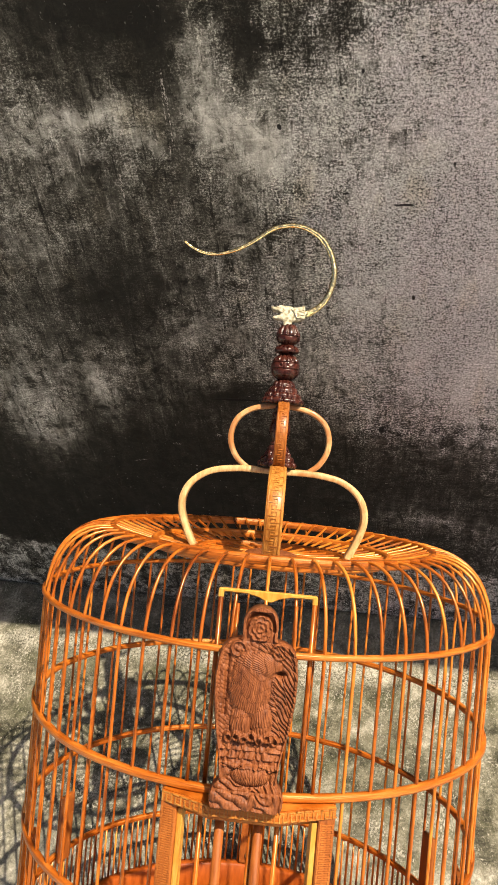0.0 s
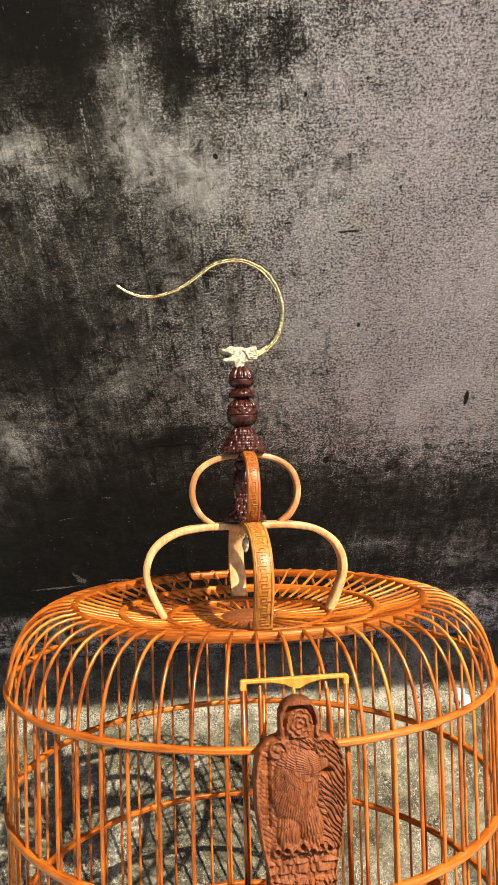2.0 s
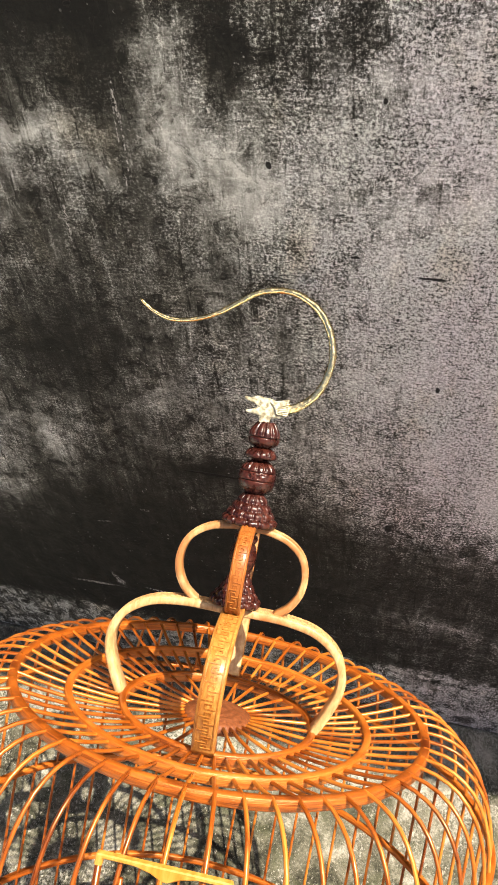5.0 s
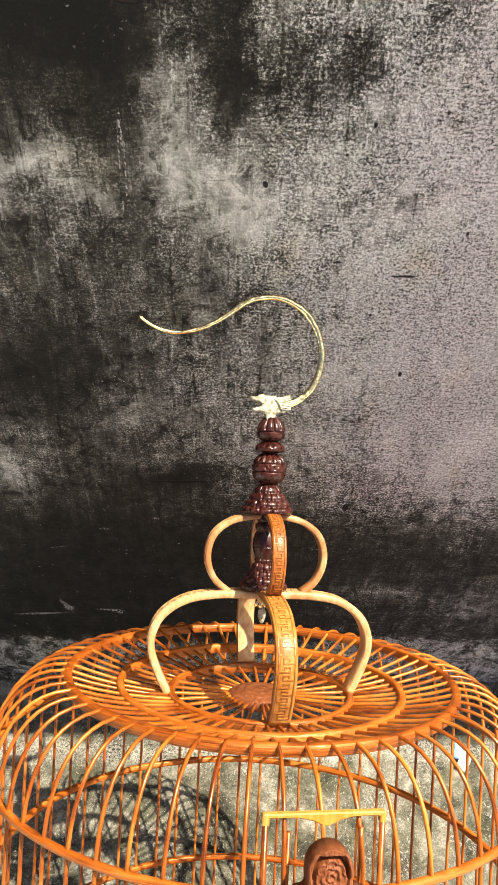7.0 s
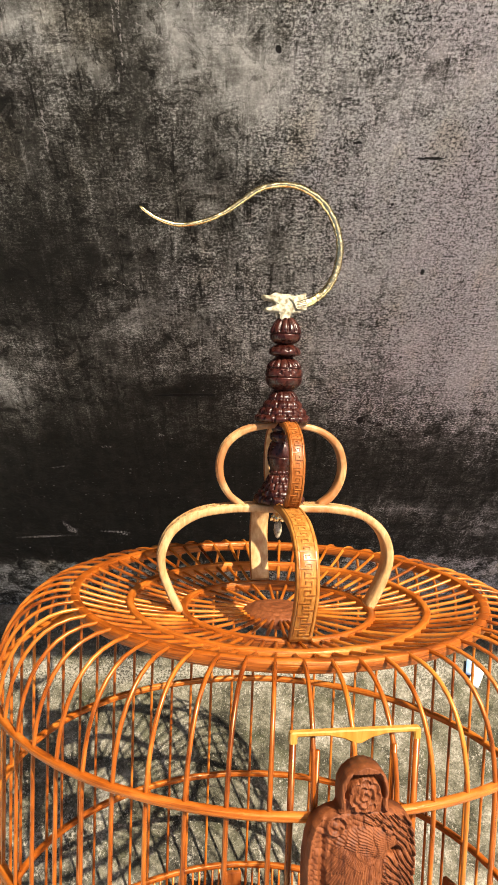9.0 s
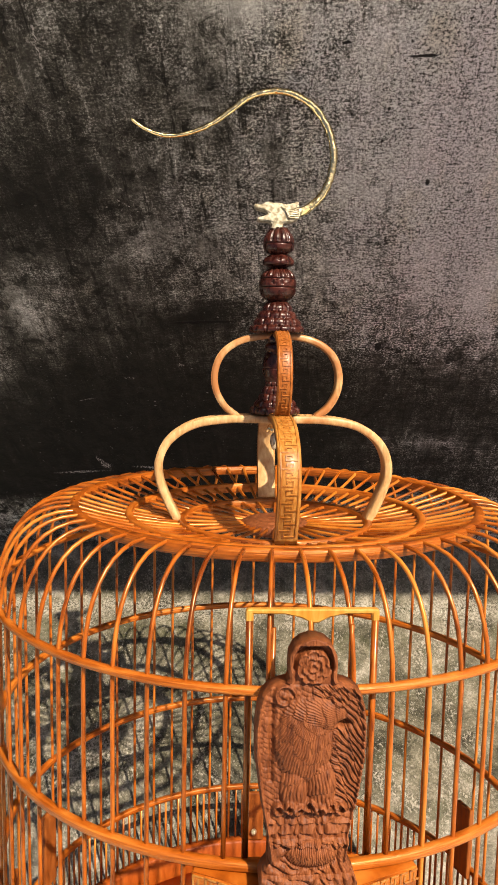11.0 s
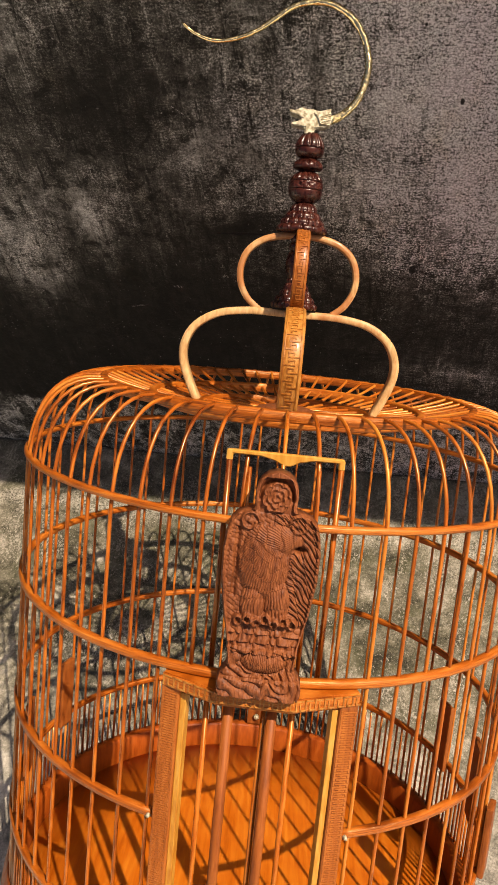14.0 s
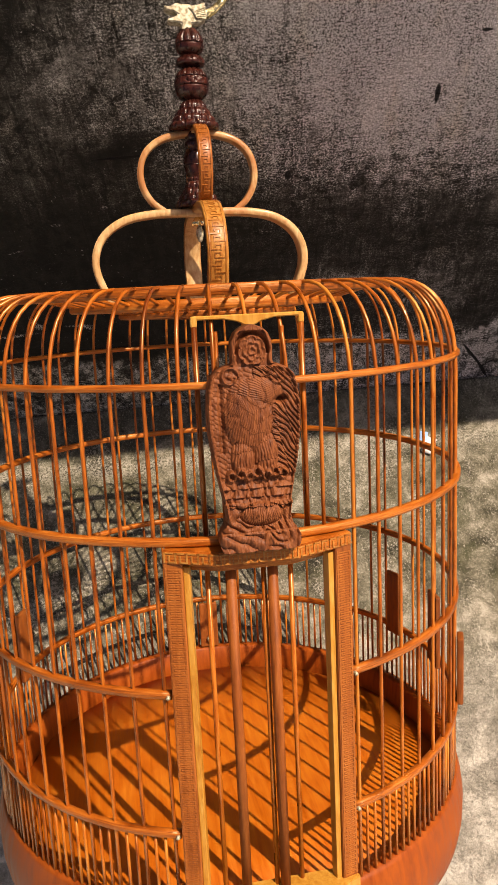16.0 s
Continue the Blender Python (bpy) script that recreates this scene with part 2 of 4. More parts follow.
def wall_material():
    """Old cement plaster, grey and gritty where bare, blackened by soot and algae in drifting stains."""
    m = Mat("stained_plaster")

    def vector(op, a, b, c=None):
        n = m.tree.nodes.new("ShaderNodeVectorMath")
        n.operation = op
        for k, v in enumerate((a, b, c)):
            if isinstance(v, tuple):
                n.inputs[k].default_value = v
            elif v is not None:
                m.link(v, n.inputs[k])
        return n

    def bent(source, scale, amount):
        n = m.node("ShaderNodeTexNoise", Scale=scale, Detail=4.0, Roughness=0.6)
        m.link(m.coord, n.inputs["Vector"])
        return vector("MULTIPLY_ADD", vector("SUBTRACT", n.outputs["Color"], (0.5, 0.5, 0.5)).outputs[0], (amount, 0.0, amount * 1.4), source).outputs[0]

    flat = vector("MULTIPLY", m.coord, (1.0, 0.0, 1.0)).outputs[0]
    loose = bent(bent(flat, 16.0, 0.040), 90.0, 0.018)
    tight = bent(flat, 260.0, 0.0016)

    def laid(total, place, spots):
        for spot in spots:
            cx, cz, rx, rz, amount = spot[:5]
            turn = radians(spot[5]) if len(spot) > 5 else 0.0
            c, s = math.cos(turn), math.sin(turn)
            from_here = vector("SUBTRACT", place, (cx, 0.0, cz)).outputs[0]
            u = vector("DOT_PRODUCT", from_here, (c / rx, 0.0, s / rx)).outputs["Value"]
            v = vector("DOT_PRODUCT", from_here, (-s / rz, 0.0, c / rz)).outputs["Value"]
            q = m.math("ADD", m.math("MULTIPLY", u, u), m.math("MULTIPLY", v, v))
            n = m.tree.nodes.new("ShaderNodeMath")
            n.operation = "MULTIPLY_ADD"
            m.link(m.math("POWER", 0.3679, q), n.inputs[0])
            n.inputs[1].default_value = amount
            m.link(total, n.inputs[2])
            total = n.outputs[0]
        return total

    def centred(v, amount):
        return m.math("MULTIPLY", m.math("SUBTRACT", v, 0.5), amount)

    sep = m.tree.nodes.new("ShaderNodeSeparateXYZ")
    m.link(loose, sep.inputs[0])
    x, z = sep.outputs[0], sep.outputs[2]
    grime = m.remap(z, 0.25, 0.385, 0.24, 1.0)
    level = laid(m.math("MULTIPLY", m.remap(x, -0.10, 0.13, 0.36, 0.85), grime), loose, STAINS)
    far = m.math("ADD", m.remap(x, 0.40, 1.40, 0.0, -0.34), m.remap(x, -0.40, -1.40, 0.0, 0.12))
    level = m.math("ADD", level, m.math("ADD", far, centred(m.noise(m.coord, 1.7, 4, 0.6), 0.12)))
    foot = m.remap(z, 0.108, 0.085, 0.0, 0.26)
    level = m.math("ADD", level, foot)
    rubble = m.math("MULTIPLY", m.remap(m.noise(m.coord, 58, 5, 0.72, 0.7), 0.47, 0.55), m.remap(z, 0.104, 0.086))
    level = m.math("ADD", level, m.math("MULTIPLY", rubble, 0.30))
    base = level
    streak = m.noise(m.scaled(1, 1, 0.13), 95, 5, 0.68)
    mottle = m.noise(m.coord, 48, 5, 0.70, 0.4)
    level = m.math("ADD", level, m.math("ADD", centred(streak, 0.55), centred(mottle, 0.85)))
    strokes = m.math("ADD", centred(m.noise(m.scaled(1.3, 1, 0.6), 120, 5, 0.72, 0.6), 0.50), centred(m.noise(m.scaled(0.5, 1, 1.4), 190, 5, 0.75, 0.6), 0.40))
    bands = m.math("MULTIPLY", centred(m.noise(m.scaled(0.22, 1, 1.4), 62, 4, 0.66, 0.4), 0.5), m.remap(x, -0.05, 0.08))
    level = m.math("ADD", level, m.math("ADD", bands, 0.04))
    level = m.math("ADD", level, strokes)
    # crisp-edged blotches and runs of soot, and paler runs where water washed it off
    blotch = m.remap(m.noise(m.coord, 62, 6, 0.76, 0.8), 0.535, 0.60, 0.0, -0.20)
    runs = m.remap(m.noise(m.scaled(1.5, 1, 0.15), 130, 5, 0.72), 0.56, 0.66, 0.0, -0.22)
    washed = m.remap(m.noise(m.scaled(1.7, 1, 0.20), 110, 5, 0.70, 0.2), 0.57, 0.67, 0.0, 0.16)
    level = m.math("ADD", level, m.math("ADD", blotch, m.math("ADD", runs, washed)))
    stir = m.math("MULTIPLY", m.math("SUBTRACT", level, base), m.remap(base, 0.14, 0.48, 0.50, 1.0))
    level = m.math("MINIMUM", m.math("ADD", m.math("ADD", base, stir), 0.03), 0.89)
    level = m.math("MAXIMUM", level, 0.07)
    # brushed ridges, drips and grains: their crests are coloured paler, their hollows darker
    zero = m.math("MULTIPLY", streak, 0.0)
    rough = m.math("SUBTRACT", 1.0, m.math("MULTIPLY", laid(zero, loose, SMOOTH), 0.9), True)
    dash = m.noise(m.scaled(0.34, 1, 1.25), 540, 4, 0.74, 0.5)
    drip = m.noise(m.scaled(1.3, 1, 0.40), 260, 4, 0.72, 0.4)
    grain = m.noise(m.coord, 660, 4, 0.76)
    ridge = m.math("ADD", m.math("MULTIPLY", dash, 0.28), m.math("ADD", m.math("MULTIPLY", drip, 0.14), m.math("MULTIPLY", grain, 0.58)))
    keep = m.math("MULTIPLY", rough, m.remap(m.noise(m.scaled(1, 1, 0.7), 24, 5, 0.70, 0.5), 0.36, 0.58, 0.45, 1.35))
    keep = m.math("MULTIPLY", keep, m.remap(level, 0.12, 0.70, 0.14, 1.05, False))
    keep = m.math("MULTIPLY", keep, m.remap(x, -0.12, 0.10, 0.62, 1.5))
    crest = m.math("MULTIPLY", m.remap(ridge, 0.495, 0.570), keep)
    hollow = m.math("MULTIPLY", m.remap(ridge, 0.490, 0.400), keep)
    seen = m.math("ADD", level, m.math("SUBTRACT", m.math("MULTIPLY", crest, 0.50), m.math("MULTIPLY", hollow, 0.33)))
    colour = m.ramp(m.math("MULTIPLY", seen, 0.82), (0.04, (0.0055, 0.0055, 0.0048)), (0.21, (0.019, 0.018, 0.0155)), (0.36, (0.072, 0.070, 0.063)), (0.52, (0.235, 0.232, 0.222)), (0.66, (0.43, 0.428, 0.422)), (0.78, (0.66, 0.66, 0.66)), (1.0, (0.93, 0.93, 0.93)))
    hue = m.noise(m.coord, 17, 4, 0.62)
    cool = m.math("ADD", m.remap(x, -0.04, 0.16), centred(hue, 1.6), True)
    colour = m.mix(1.0, colour, m.ramp(cool, (0.10, (0.97, 0.99, 0.93)), (0.45, (0.97, 0.975, 0.965)), (0.85, (0.985, 0.94, 0.975))), "MULTIPLY")
    umber = m.remap(m.noise(m.scaled(1, 1, 0.6), 27, 4, 0.6), 0.54, 0.70, 0.0, 0.45)
    colour = m.mix(umber, colour, m.mix(1.0, colour, (1.0, 0.91, 0.74), "MULTIPLY"))
    # scattered flecks of lime
    salt = m.math("MULTIPLY", m.remap(m.noise(m.coord, 330, 2, 0.5), 0.66, 0.74), m.remap(m.noise(m.coord, 34, 3, 0.6), 0.44, 0.60))
    colour = m.mix(m.math("MULTIPLY", salt, 0.6), colour, (0.46, 0.455, 0.43))
    # hairline cracks
    net = m.node("ShaderNodeTexVoronoi", Scale=13.0)
    net.feature = "DISTANCE_TO_EDGE"
    m.link(bent(flat, 40.0, 0.06), net.inputs["Vector"])
    crack = m.math("MULTIPLY", m.remap(net.outputs["Distance"], 0.003, 0.010, 1.0, 0.0), m.remap(m.noise(m.coord, 11, 3), 0.50, 0.58))
    colour = m.mix(m.math("MULTIPLY", crack, 0.65), colour, (0.02, 0.017, 0.014))
    chip = m.math("MULTIPLY", laid(zero, tight, CHIPS), m.remap(m.noise(m.scaled(1, 1, 0.6), 620, 4, 0.78), 0.45, 0.58), True)
    colour = m.mix(m.remap(chip, 0.15, 0.70, 0.0, 0.72), colour, (0.58, 0.56, 0.53))
    pit = m.math("MULTIPLY", m.remap(laid(zero, tight, PITS), 0.45, 0.75), 0.96, True)
    colour = m.mix(pit, colour, (0.006, 0.005, 0.005))
    height = m.math("ADD", m.math("MULTIPLY", m.math("SUBTRACT", crest, hollow), 0.45), m.math("MULTIPLY", mottle, 1.2))
    height = m.math("SUBTRACT", height, m.math("ADD", pit, m.math("MULTIPLY", crack, 0.8)))
    m.bump(height, 0.8, 0.0018)
    return m.done(colour, 0.85, spec=0.25)


def centred_noise(m, scale, amount):
    return m.math("MULTIPLY", m.math("SUBTRACT", m.noise(m.coord, scale, 4, 0.6), 0.5), amount)


def ground_material():
    """Worn concrete with pale grit and moss; the wall's shade is painted along its foot."""
    m = Mat("worn_concrete")
    big = m.noise(m.coord, 9, 4, 0.6)
    mid = m.noise(m.coord, 46, 7, 0.72, 0.4)
    fine = m.noise(m.coord, 420, 5, 0.78)
    v = m.math("ADD", m.math("ADD", m.math("MULTIPLY", big, 0.36), m.math("MULTIPLY", mid, 0.42)), m.math("MULTIPLY", fine, 0.22))
    colour = m.ramp(v, (0.41, (0.018, 0.0175, 0.011)), (0.465, (0.066, 0.064, 0.043)), (0.525, (0.17, 0.163, 0.122)), (0.60, (0.42, 0.40, 0.34)))
    moss = m.remap(m.noise(m.coord, 24, 5, 0.65), 0.50, 0.64)
    colour = m.mix(m.math("MULTIPLY", moss, 0.45), colour, (0.062, 0.070, 0.030))
    # pale worn grit and scraped patches of lime
    worn = m.remap(m.noise(m.scaled(1.0, 0.6, 1), 17, 5, 0.7, 0.8), 0.47, 0.66)
    chalk = m.remap(m.math("ADD", m.noise(m.scaled(1, 0.8, 1), 420, 5, 0.78, 0.3), m.math("MULTIPLY", worn, 0.11)), 0.56, 0.66)
    colour = m.mix(m.math("MULTIPLY", chalk, 0.55), colour, (0.60, 0.575, 0.50))
    sep = m.tree.nodes.new("ShaderNodeSeparateXYZ")
    m.link(m.coord, sep.inputs[0])
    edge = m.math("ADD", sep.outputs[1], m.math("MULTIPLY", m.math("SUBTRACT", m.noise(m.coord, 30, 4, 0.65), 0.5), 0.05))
    dry = m.remap(m.math("ADD", sep.outputs[1], centred_noise(m, 9, 0.26)), -0.22, -0.44)
    colour = m.mix(m.math("MULTIPLY", dry, 0.95), colour, m.ramp(v, (0.42, (0.13, 0.127, 0.107)), (0.49, (0.31, 0.30, 0.265)), (0.54, (0.45, 0.44, 0.40)), (0.60, (0.66, 0.65, 0.60))))
    # mostly unseen ground before the cage, made paler to bounce light onto the wall
    bounce_pale = m.remap(m.math("ADD", sep.outputs[1], centred_noise(m, 6, 0.22)), -0.42, -0.66)
    colour = m.mix(bounce_pale, colour, m.ramp(v, (0.40, (0.46, 0.445, 0.40)), (0.52, (0.66, 0.645, 0.59)), (0.62, (0.78, 0.765, 0.71))))
    # wall's shade put into the colour: a darker strip along its foot
    foot_shade = m.remap(edge, -0.068, -0.040)
    crust = m.math("MULTIPLY", m.remap(edge, -0.092, -0.072), m.math("MULTIPLY", m.remap(edge, -0.062, -0.072), m.remap(fine, 0.44, 0.55)))
    colour = m.mix(m.math("MULTIPLY", crust, 0.3), colour, (0.72, 0.70, 0.63))
    colour = m.mix(m.math("MULTIPLY", foot_shade, 0.4), colour, m.ramp(fine, (0.35, (0.010, 0.011, 0.012)), (0.7, (0.075, 0.078, 0.080))))
    m.bump(m.math("ADD", m.math("ADD", m.math("MULTIPLY", fine, 0.6), m.math("MULTIPLY", chalk, 0.25)), mid), 0.9, 0.003)
    return m.done(colour, 0.85, spec=0.3)


def plain(name, colour, rough=0.5, scale=200):
    m = Mat(name)
    n = m.noise(m.coord, scale, 3)
    return m.done(m.mix(m.math("MULTIPLY", n, 0.5), colour, tuple(c * 0.6 for c in colour)), rough)


WALL, GROUND = wall_material(), ground_material()
BLUE, WHITE = plain("blue_plastic", (0.28, 0.46, 0.78), 0.35), plain("white_plastic", (0.75, 0.78, 0.80), 0.35)


# ---- mesh helpers ----
def solid(verts, faces):
    bm = bmesh.new()
    vs = [bm.verts.new(v) for v in verts]
    for f in faces:
        bm.faces.new([vs[i] for i in f])
    return bm


def mesh_of(name, bm, material, smooth=True):
    bmesh.ops.recalc_face_normals(bm, faces=bm.faces)
    me = bpy.data.meshes.new(name)
    bm.to_mesh(me)
    bm.free()
    me.materials.append(material)
    for p in me.polygons:
        p.use_smooth = smooth
    return me


def part(name, bm, material, parent, label="", smooth=True, at=None):
    ob = new(name, mesh_of(name, bm, material, smooth))
    ob.parent = parent
    if at is not None:
        ob.matrix_local = at
    return tagged(ob, label)


def shared(name, me, parent, m=None):
    ob = new(name, me)
    ob.parent = parent
    if m is not None:
        ob.matrix_local = m
    return ob


def box(cx, cy, cz, sx, sy, sz, bevel=0.0):
    """An upright block, with its edges eased by bevel."""
    bm = bmesh.new()
    bmesh.ops.create_cube(bm, size=1, matrix=Matrix.LocRotScale((cx, cy, cz), None, (sx, sy, sz)))
    if bevel:
        bmesh.ops.bevel(bm, geom=bm.edges[:], offset=bevel, segments=2, affect="EDGES", profile=0.6)
    return bm


def tube(points, radii, sides=8, cap=True, twist=0.0):
    """A round rod along a line of points."""
    pts = [Vector(p) for p in points]
    if isinstance(radii, (int, float)):
        radii = [radii] * len(pts)
    verts, faces, side = [], [], None
    for i, p in enumerate(pts):
        along = (pts[min(i + 1, len(pts) - 1)] - pts[max(i - 1, 0)]).normalized()
        if side is None:
            side = along.orthogonal().normalized()
        side = (side - along * side.dot(along)).normalized()
        other = along.cross(side)
        for k in range(sides):
            a = 2 * math.pi * k / sides + twist * i
            verts.append(p + radii[i] * (math.cos(a) * side + math.sin(a) * other))
    for i in range(len(pts) - 1):
        for k in range(sides):
            j = (k + 1) % sides
            faces.append((i * sides + k, i * sides + j, (i + 1) * sides + j, (i + 1) * sides + k))
    if cap:
        faces.append(tuple(range(sides)))
        faces.append(tuple((len(pts) - 1) * sides + k for k in range(sides)))
    return solid(verts, faces)


def lathe(profile, segs=48, closed=False, shape=None, a0=0.0, a1=360.0):
    """Turns a profile of (radius, height) about z; shape(angle, radius, height) may carve the radius."""
    full = abs(a1 - a0) >= 359.9
    steps = segs if full else segs + 1
    verts, faces, n = [], [], len(profile)
    for k in range(steps):
        a = radians(a0 + (a1 - a0) * k / segs)
        for r, z in profile:
            rr = shape(a, r, z) if shape else r
            verts.append((rr * math.sin(a), -rr * math.cos(a), z))
    for k in range(segs):
        k2 = (k + 1) % steps
        for i in range(n if closed else n - 1):
            j = (i + 1) % n
            faces.append((k * n + i, k * n + j, k2 * n + j, k2 * n + i))
    if not full and closed:
        faces.append(tuple(range(n)))
        faces.append(tuple((steps - 1) * n + i for i in range(n)))
    bm = solid(verts, faces)
    bmesh.ops.remove_doubles(bm, verts=bm.verts, dist=1e-6)
    return bm


def hoop(r, z, thick, high, a0=0.0, a1=360.0, segs=140, ease=0.0008, wobble=0.0):
    """A flat bamboo hoop of outer radius r about height z, over the angles a0 to a1 from the front."""
    i, o, b, t, e = r - thick, r, z - high / 2, z + high / 2, ease
    prof = [(i + e, b), (o - e, b), (o, b + e), (o, t - e), (o - e, t), (i + e, t), (i, t - e), (i, b + e)]

    def uneven(a, rr, zz):
        return rr + wobble * (math.sin(3 * a + z * 90) + 0.6 * math.sin(7 * a + z * 50))

    return lathe(prof, segs, True, uneven if wobble else None, a0, a1)


def smooth_line(points, per=8):
    """Catmull-Rom through the points."""
    p = [Vector(q) for q in points]
    p = [p[0] * 2 - p[1]] + p + [p[-1] * 2 - p[-2]]
    out = []
    for i in range(1, len(p) - 2):
        for k in range(per):
            t = k / per
            out.append(0.5 * (2 * p[i] + (p[i + 1] - p[i - 1]) * t + (2 * p[i - 1] - 5 * p[i] + 4 * p[i + 1] - p[i + 2]) * t * t
                              + (3 * p[i] - p[i - 1] - 3 * p[i + 1] + p[i + 2]) * t ** 3))
    return out + [p[-2]]


def strip(line, width, thick, ease=0.0006):
    """A bent flat strip; line lies in the xz plane, width runs along y. width may be a function of 0..1."""
    verts, faces = [], []
    n = len(line)
    for i, p in enumerate(line):
        along = (line[min(i + 1, n - 1)] - line[max(i - 1, 0)]).normalized()
        out = Vector((along.z, 0, -along.x))
        w = (width(i / (n - 1)) if callable(width) else width) / 2
        h = thick / 2
        for y, o in ((-w + ease, -h), (w - ease, -h), (w, -h + ease), (w, h - ease), (w - ease, h), (-w + ease, h), (-w, h - ease), (-w, -h + ease)):
            verts.append(p + Vector((0, y, 0)) + out * o)
    for i in range(n - 1):
        for k in range(8):
            j = (k + 1) % 8
            faces.append((i * 8 + k, i * 8 + j, (i + 1) * 8 + j, (i + 1) * 8 + k))
    faces.append(tuple(range(8)))
    faces.append(tuple((n - 1) * 8 + k for k in range(8)))
    return solid(verts, faces)


# ---- setting ----
def setting():
    bm = bmesh.new()
    bmesh.ops.create_grid(bm, x_segments=40, y_segments=40, size=60)
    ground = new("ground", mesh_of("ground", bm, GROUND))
    tagged(ground, "worn grey concrete ground with moss and pale grit", "ground", kind="structure")
    bm = box(0, 0.12, 0.42, 9.0, 0.24, 0.84, 0.01)
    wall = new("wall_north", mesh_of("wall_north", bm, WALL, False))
    tagged(wall, "old grey cement wall blackened by soot stains", "wall", kind="structure")


setting()

# ---- the cage ----
LEAN = FRAME @ pose(0.023, 0.558, 0.02, 0.3, 0, -2.6)
cage = new("birdcage")
cage.matrix_world = LEAN
tagged(cage, "round orange bamboo birdcage leaning back against the wall", "birdcage")

R = 0.1575                                  # outer radius of the body
HOOPS = {"low": 0.089, "rail": 0.166, "belt": 0.2442, "shoulder": 0.3175}
TOP, MID, INNER, EYELET = 0.3605, 0.3540, 0.3490, 0.3480   # the dished top, from its rim to its middle
DOOR = 17.0                                 # half the door's opening, degrees
FIRST, COUNT = 18.4, 55
STEP = (360 - 2 * FIRST) / (COUNT - 1)
ROD = 0.00103


def body():
    prof = [(0.150, 0.0), (0.1555, 0.0), (0.1590, 0.0030), (0.1606, 0.012), (0.1608, 0.024), (0.1594, 0.034), (0.1575, 0.0415), (0.1565, 0.0445),
            (0.1505, 0.0445), (0.1490, 0.0425), (0.1480, 0.027), (0.1480, 0.023), (0.1500, 0.004)]
    part("base_drum", lathe(prof, 128, True), DRUMWOOD, cage, "broad turned wooden base ring")
    bm = lathe([(0.0, 0.0245), (0.08, 0.0245), (0.1475, 0.0245), (0.1475, 0.019), (0.0, 0.019)], 96)
    part("floor_panel", bm, FLOORWOOD, cage, "bright orange wooden floor panel")
    part("hoop", hoop(R, HOOPS["shoulder"], 0.0040, 0.0033, segs=160, wobble=0.0003), HOOPWOOD, cage)
    part("hoop", hoop(R + 0.0006, HOOPS["belt"], 0.0044, 0.0041, segs=160, wobble=0.0003), HOOPWOOD, cage)
    for key in ("rail", "low"):
        part("hoop", hoop(R + 0.0002, HOOPS[key], 0.0042, 0.0042, DOOR, 360 - DOOR, 150, wobble=0.0003), HOOPWOOD, cage)
    for r, z, thick, high in ((0.1165, TOP + 0.0006, 0.0050, 0.0058), (0.0860, MID, 0.0042, 0.0062), (0.0560, INNER, 0.0042, 0.0062)):
        part("top_hoop", hoop(r, z - 0.0008, thick, high, segs=128), HOOPWOOD, cage)
    # top boss
    z = EYELET
    rings = [(0.0, 0.004), (0.0045, 0.0039), (0.0056, 0.0033), (0.0067, 0.0038), (0.0095, 0.0036), (0.0103, 0.0029), (0.0114, 0.0034), (0.0146, 0.0028), (0.0152, 0.0020), (0.0166, 0.0022), (0.0190, 0.0008), (0.0202, -0.0015), (0.0185, -0.0045), (0.0, -0.005)]
    bm = lathe([(r, z + h) for r, h in rings], 96, shape=lambda a, r, h: r * (1 + 0.02 * math.cos(24 * a + r * 500)))
    part("boss", bm, CARVED, cage, "round carved wooden boss")


def rods():
    dome = [(R - 0.0022, z) for z in (0.040, 0.10, 0.16, 0.22, 0.28, 0.308)]
    rise, reach = TOP + 0.0020 - 0.308, R - 0.0022 - 0.114
    for k in range(1, 11):
        a = radians(90 * k / 10)
        dome.append((0.114 + reach * math.cos(a) ** 0.78, 0.308 + rise * math.sin(a) ** 0.86))
    near = [(0.100, 0.3580), (0.0845, MID), (0.070, 0.3514), (0.0535, INNER)]
    far = near + [(0.035, 0.3484), (0.0165, EYELET)]

    def rod(line):
        return mesh_of("bar", tube([(0, -r, z) for r, z in line], ROD, 7), BAMBOO)

    short, long = rod(dome + near), rod(dome + far)
    for k in range(COUNT):
        a = FIRST + STEP * k + random.uniform(-0.25, 0.25)
        shared("bar", long if k % 2 == 0 else short, cage, pose(0, 0, 0, 0, 0, a))
    # over the door the bars end at the shoulder or the belt hoop
    front = rod([(R - 0.0022, 0.244)] + dome[4:] + near)
    front2 = rod([(R - 0.0022, 0.317)] + dome[5:] + far)
    for a, me in ((-12.3, front), (-6.2, front2), (0.0, front2), (6.2, front2), (12.3, front)):
        shared("bar", me, cage, pose(0, 0, 0, 0, 0, a))
    fine = mesh_of("fine_bar", tube([(0, -R + 0.0024, 0.040), (0, -R + 0.0024, HOOPS["low"])], 0.0009, 6), BAMBOO)
    for k in range(COUNT - 1):
        for third in (1, 2):
            shared("fine_bar", fine, cage, pose(0, 0, 0, 0, 0, FIRST + STEP * (k + third / 3)))


BIG = [(0.0560, 0.3505), (0.0622, 0.3630), (0.0668, 0.3760), (0.0664, 0.3872), (0.0604, 0.3980), (0.0474, 0.4062), (0.0300, 0.4094), (0.0150, 0.4098), (0.0, 0.4095)]
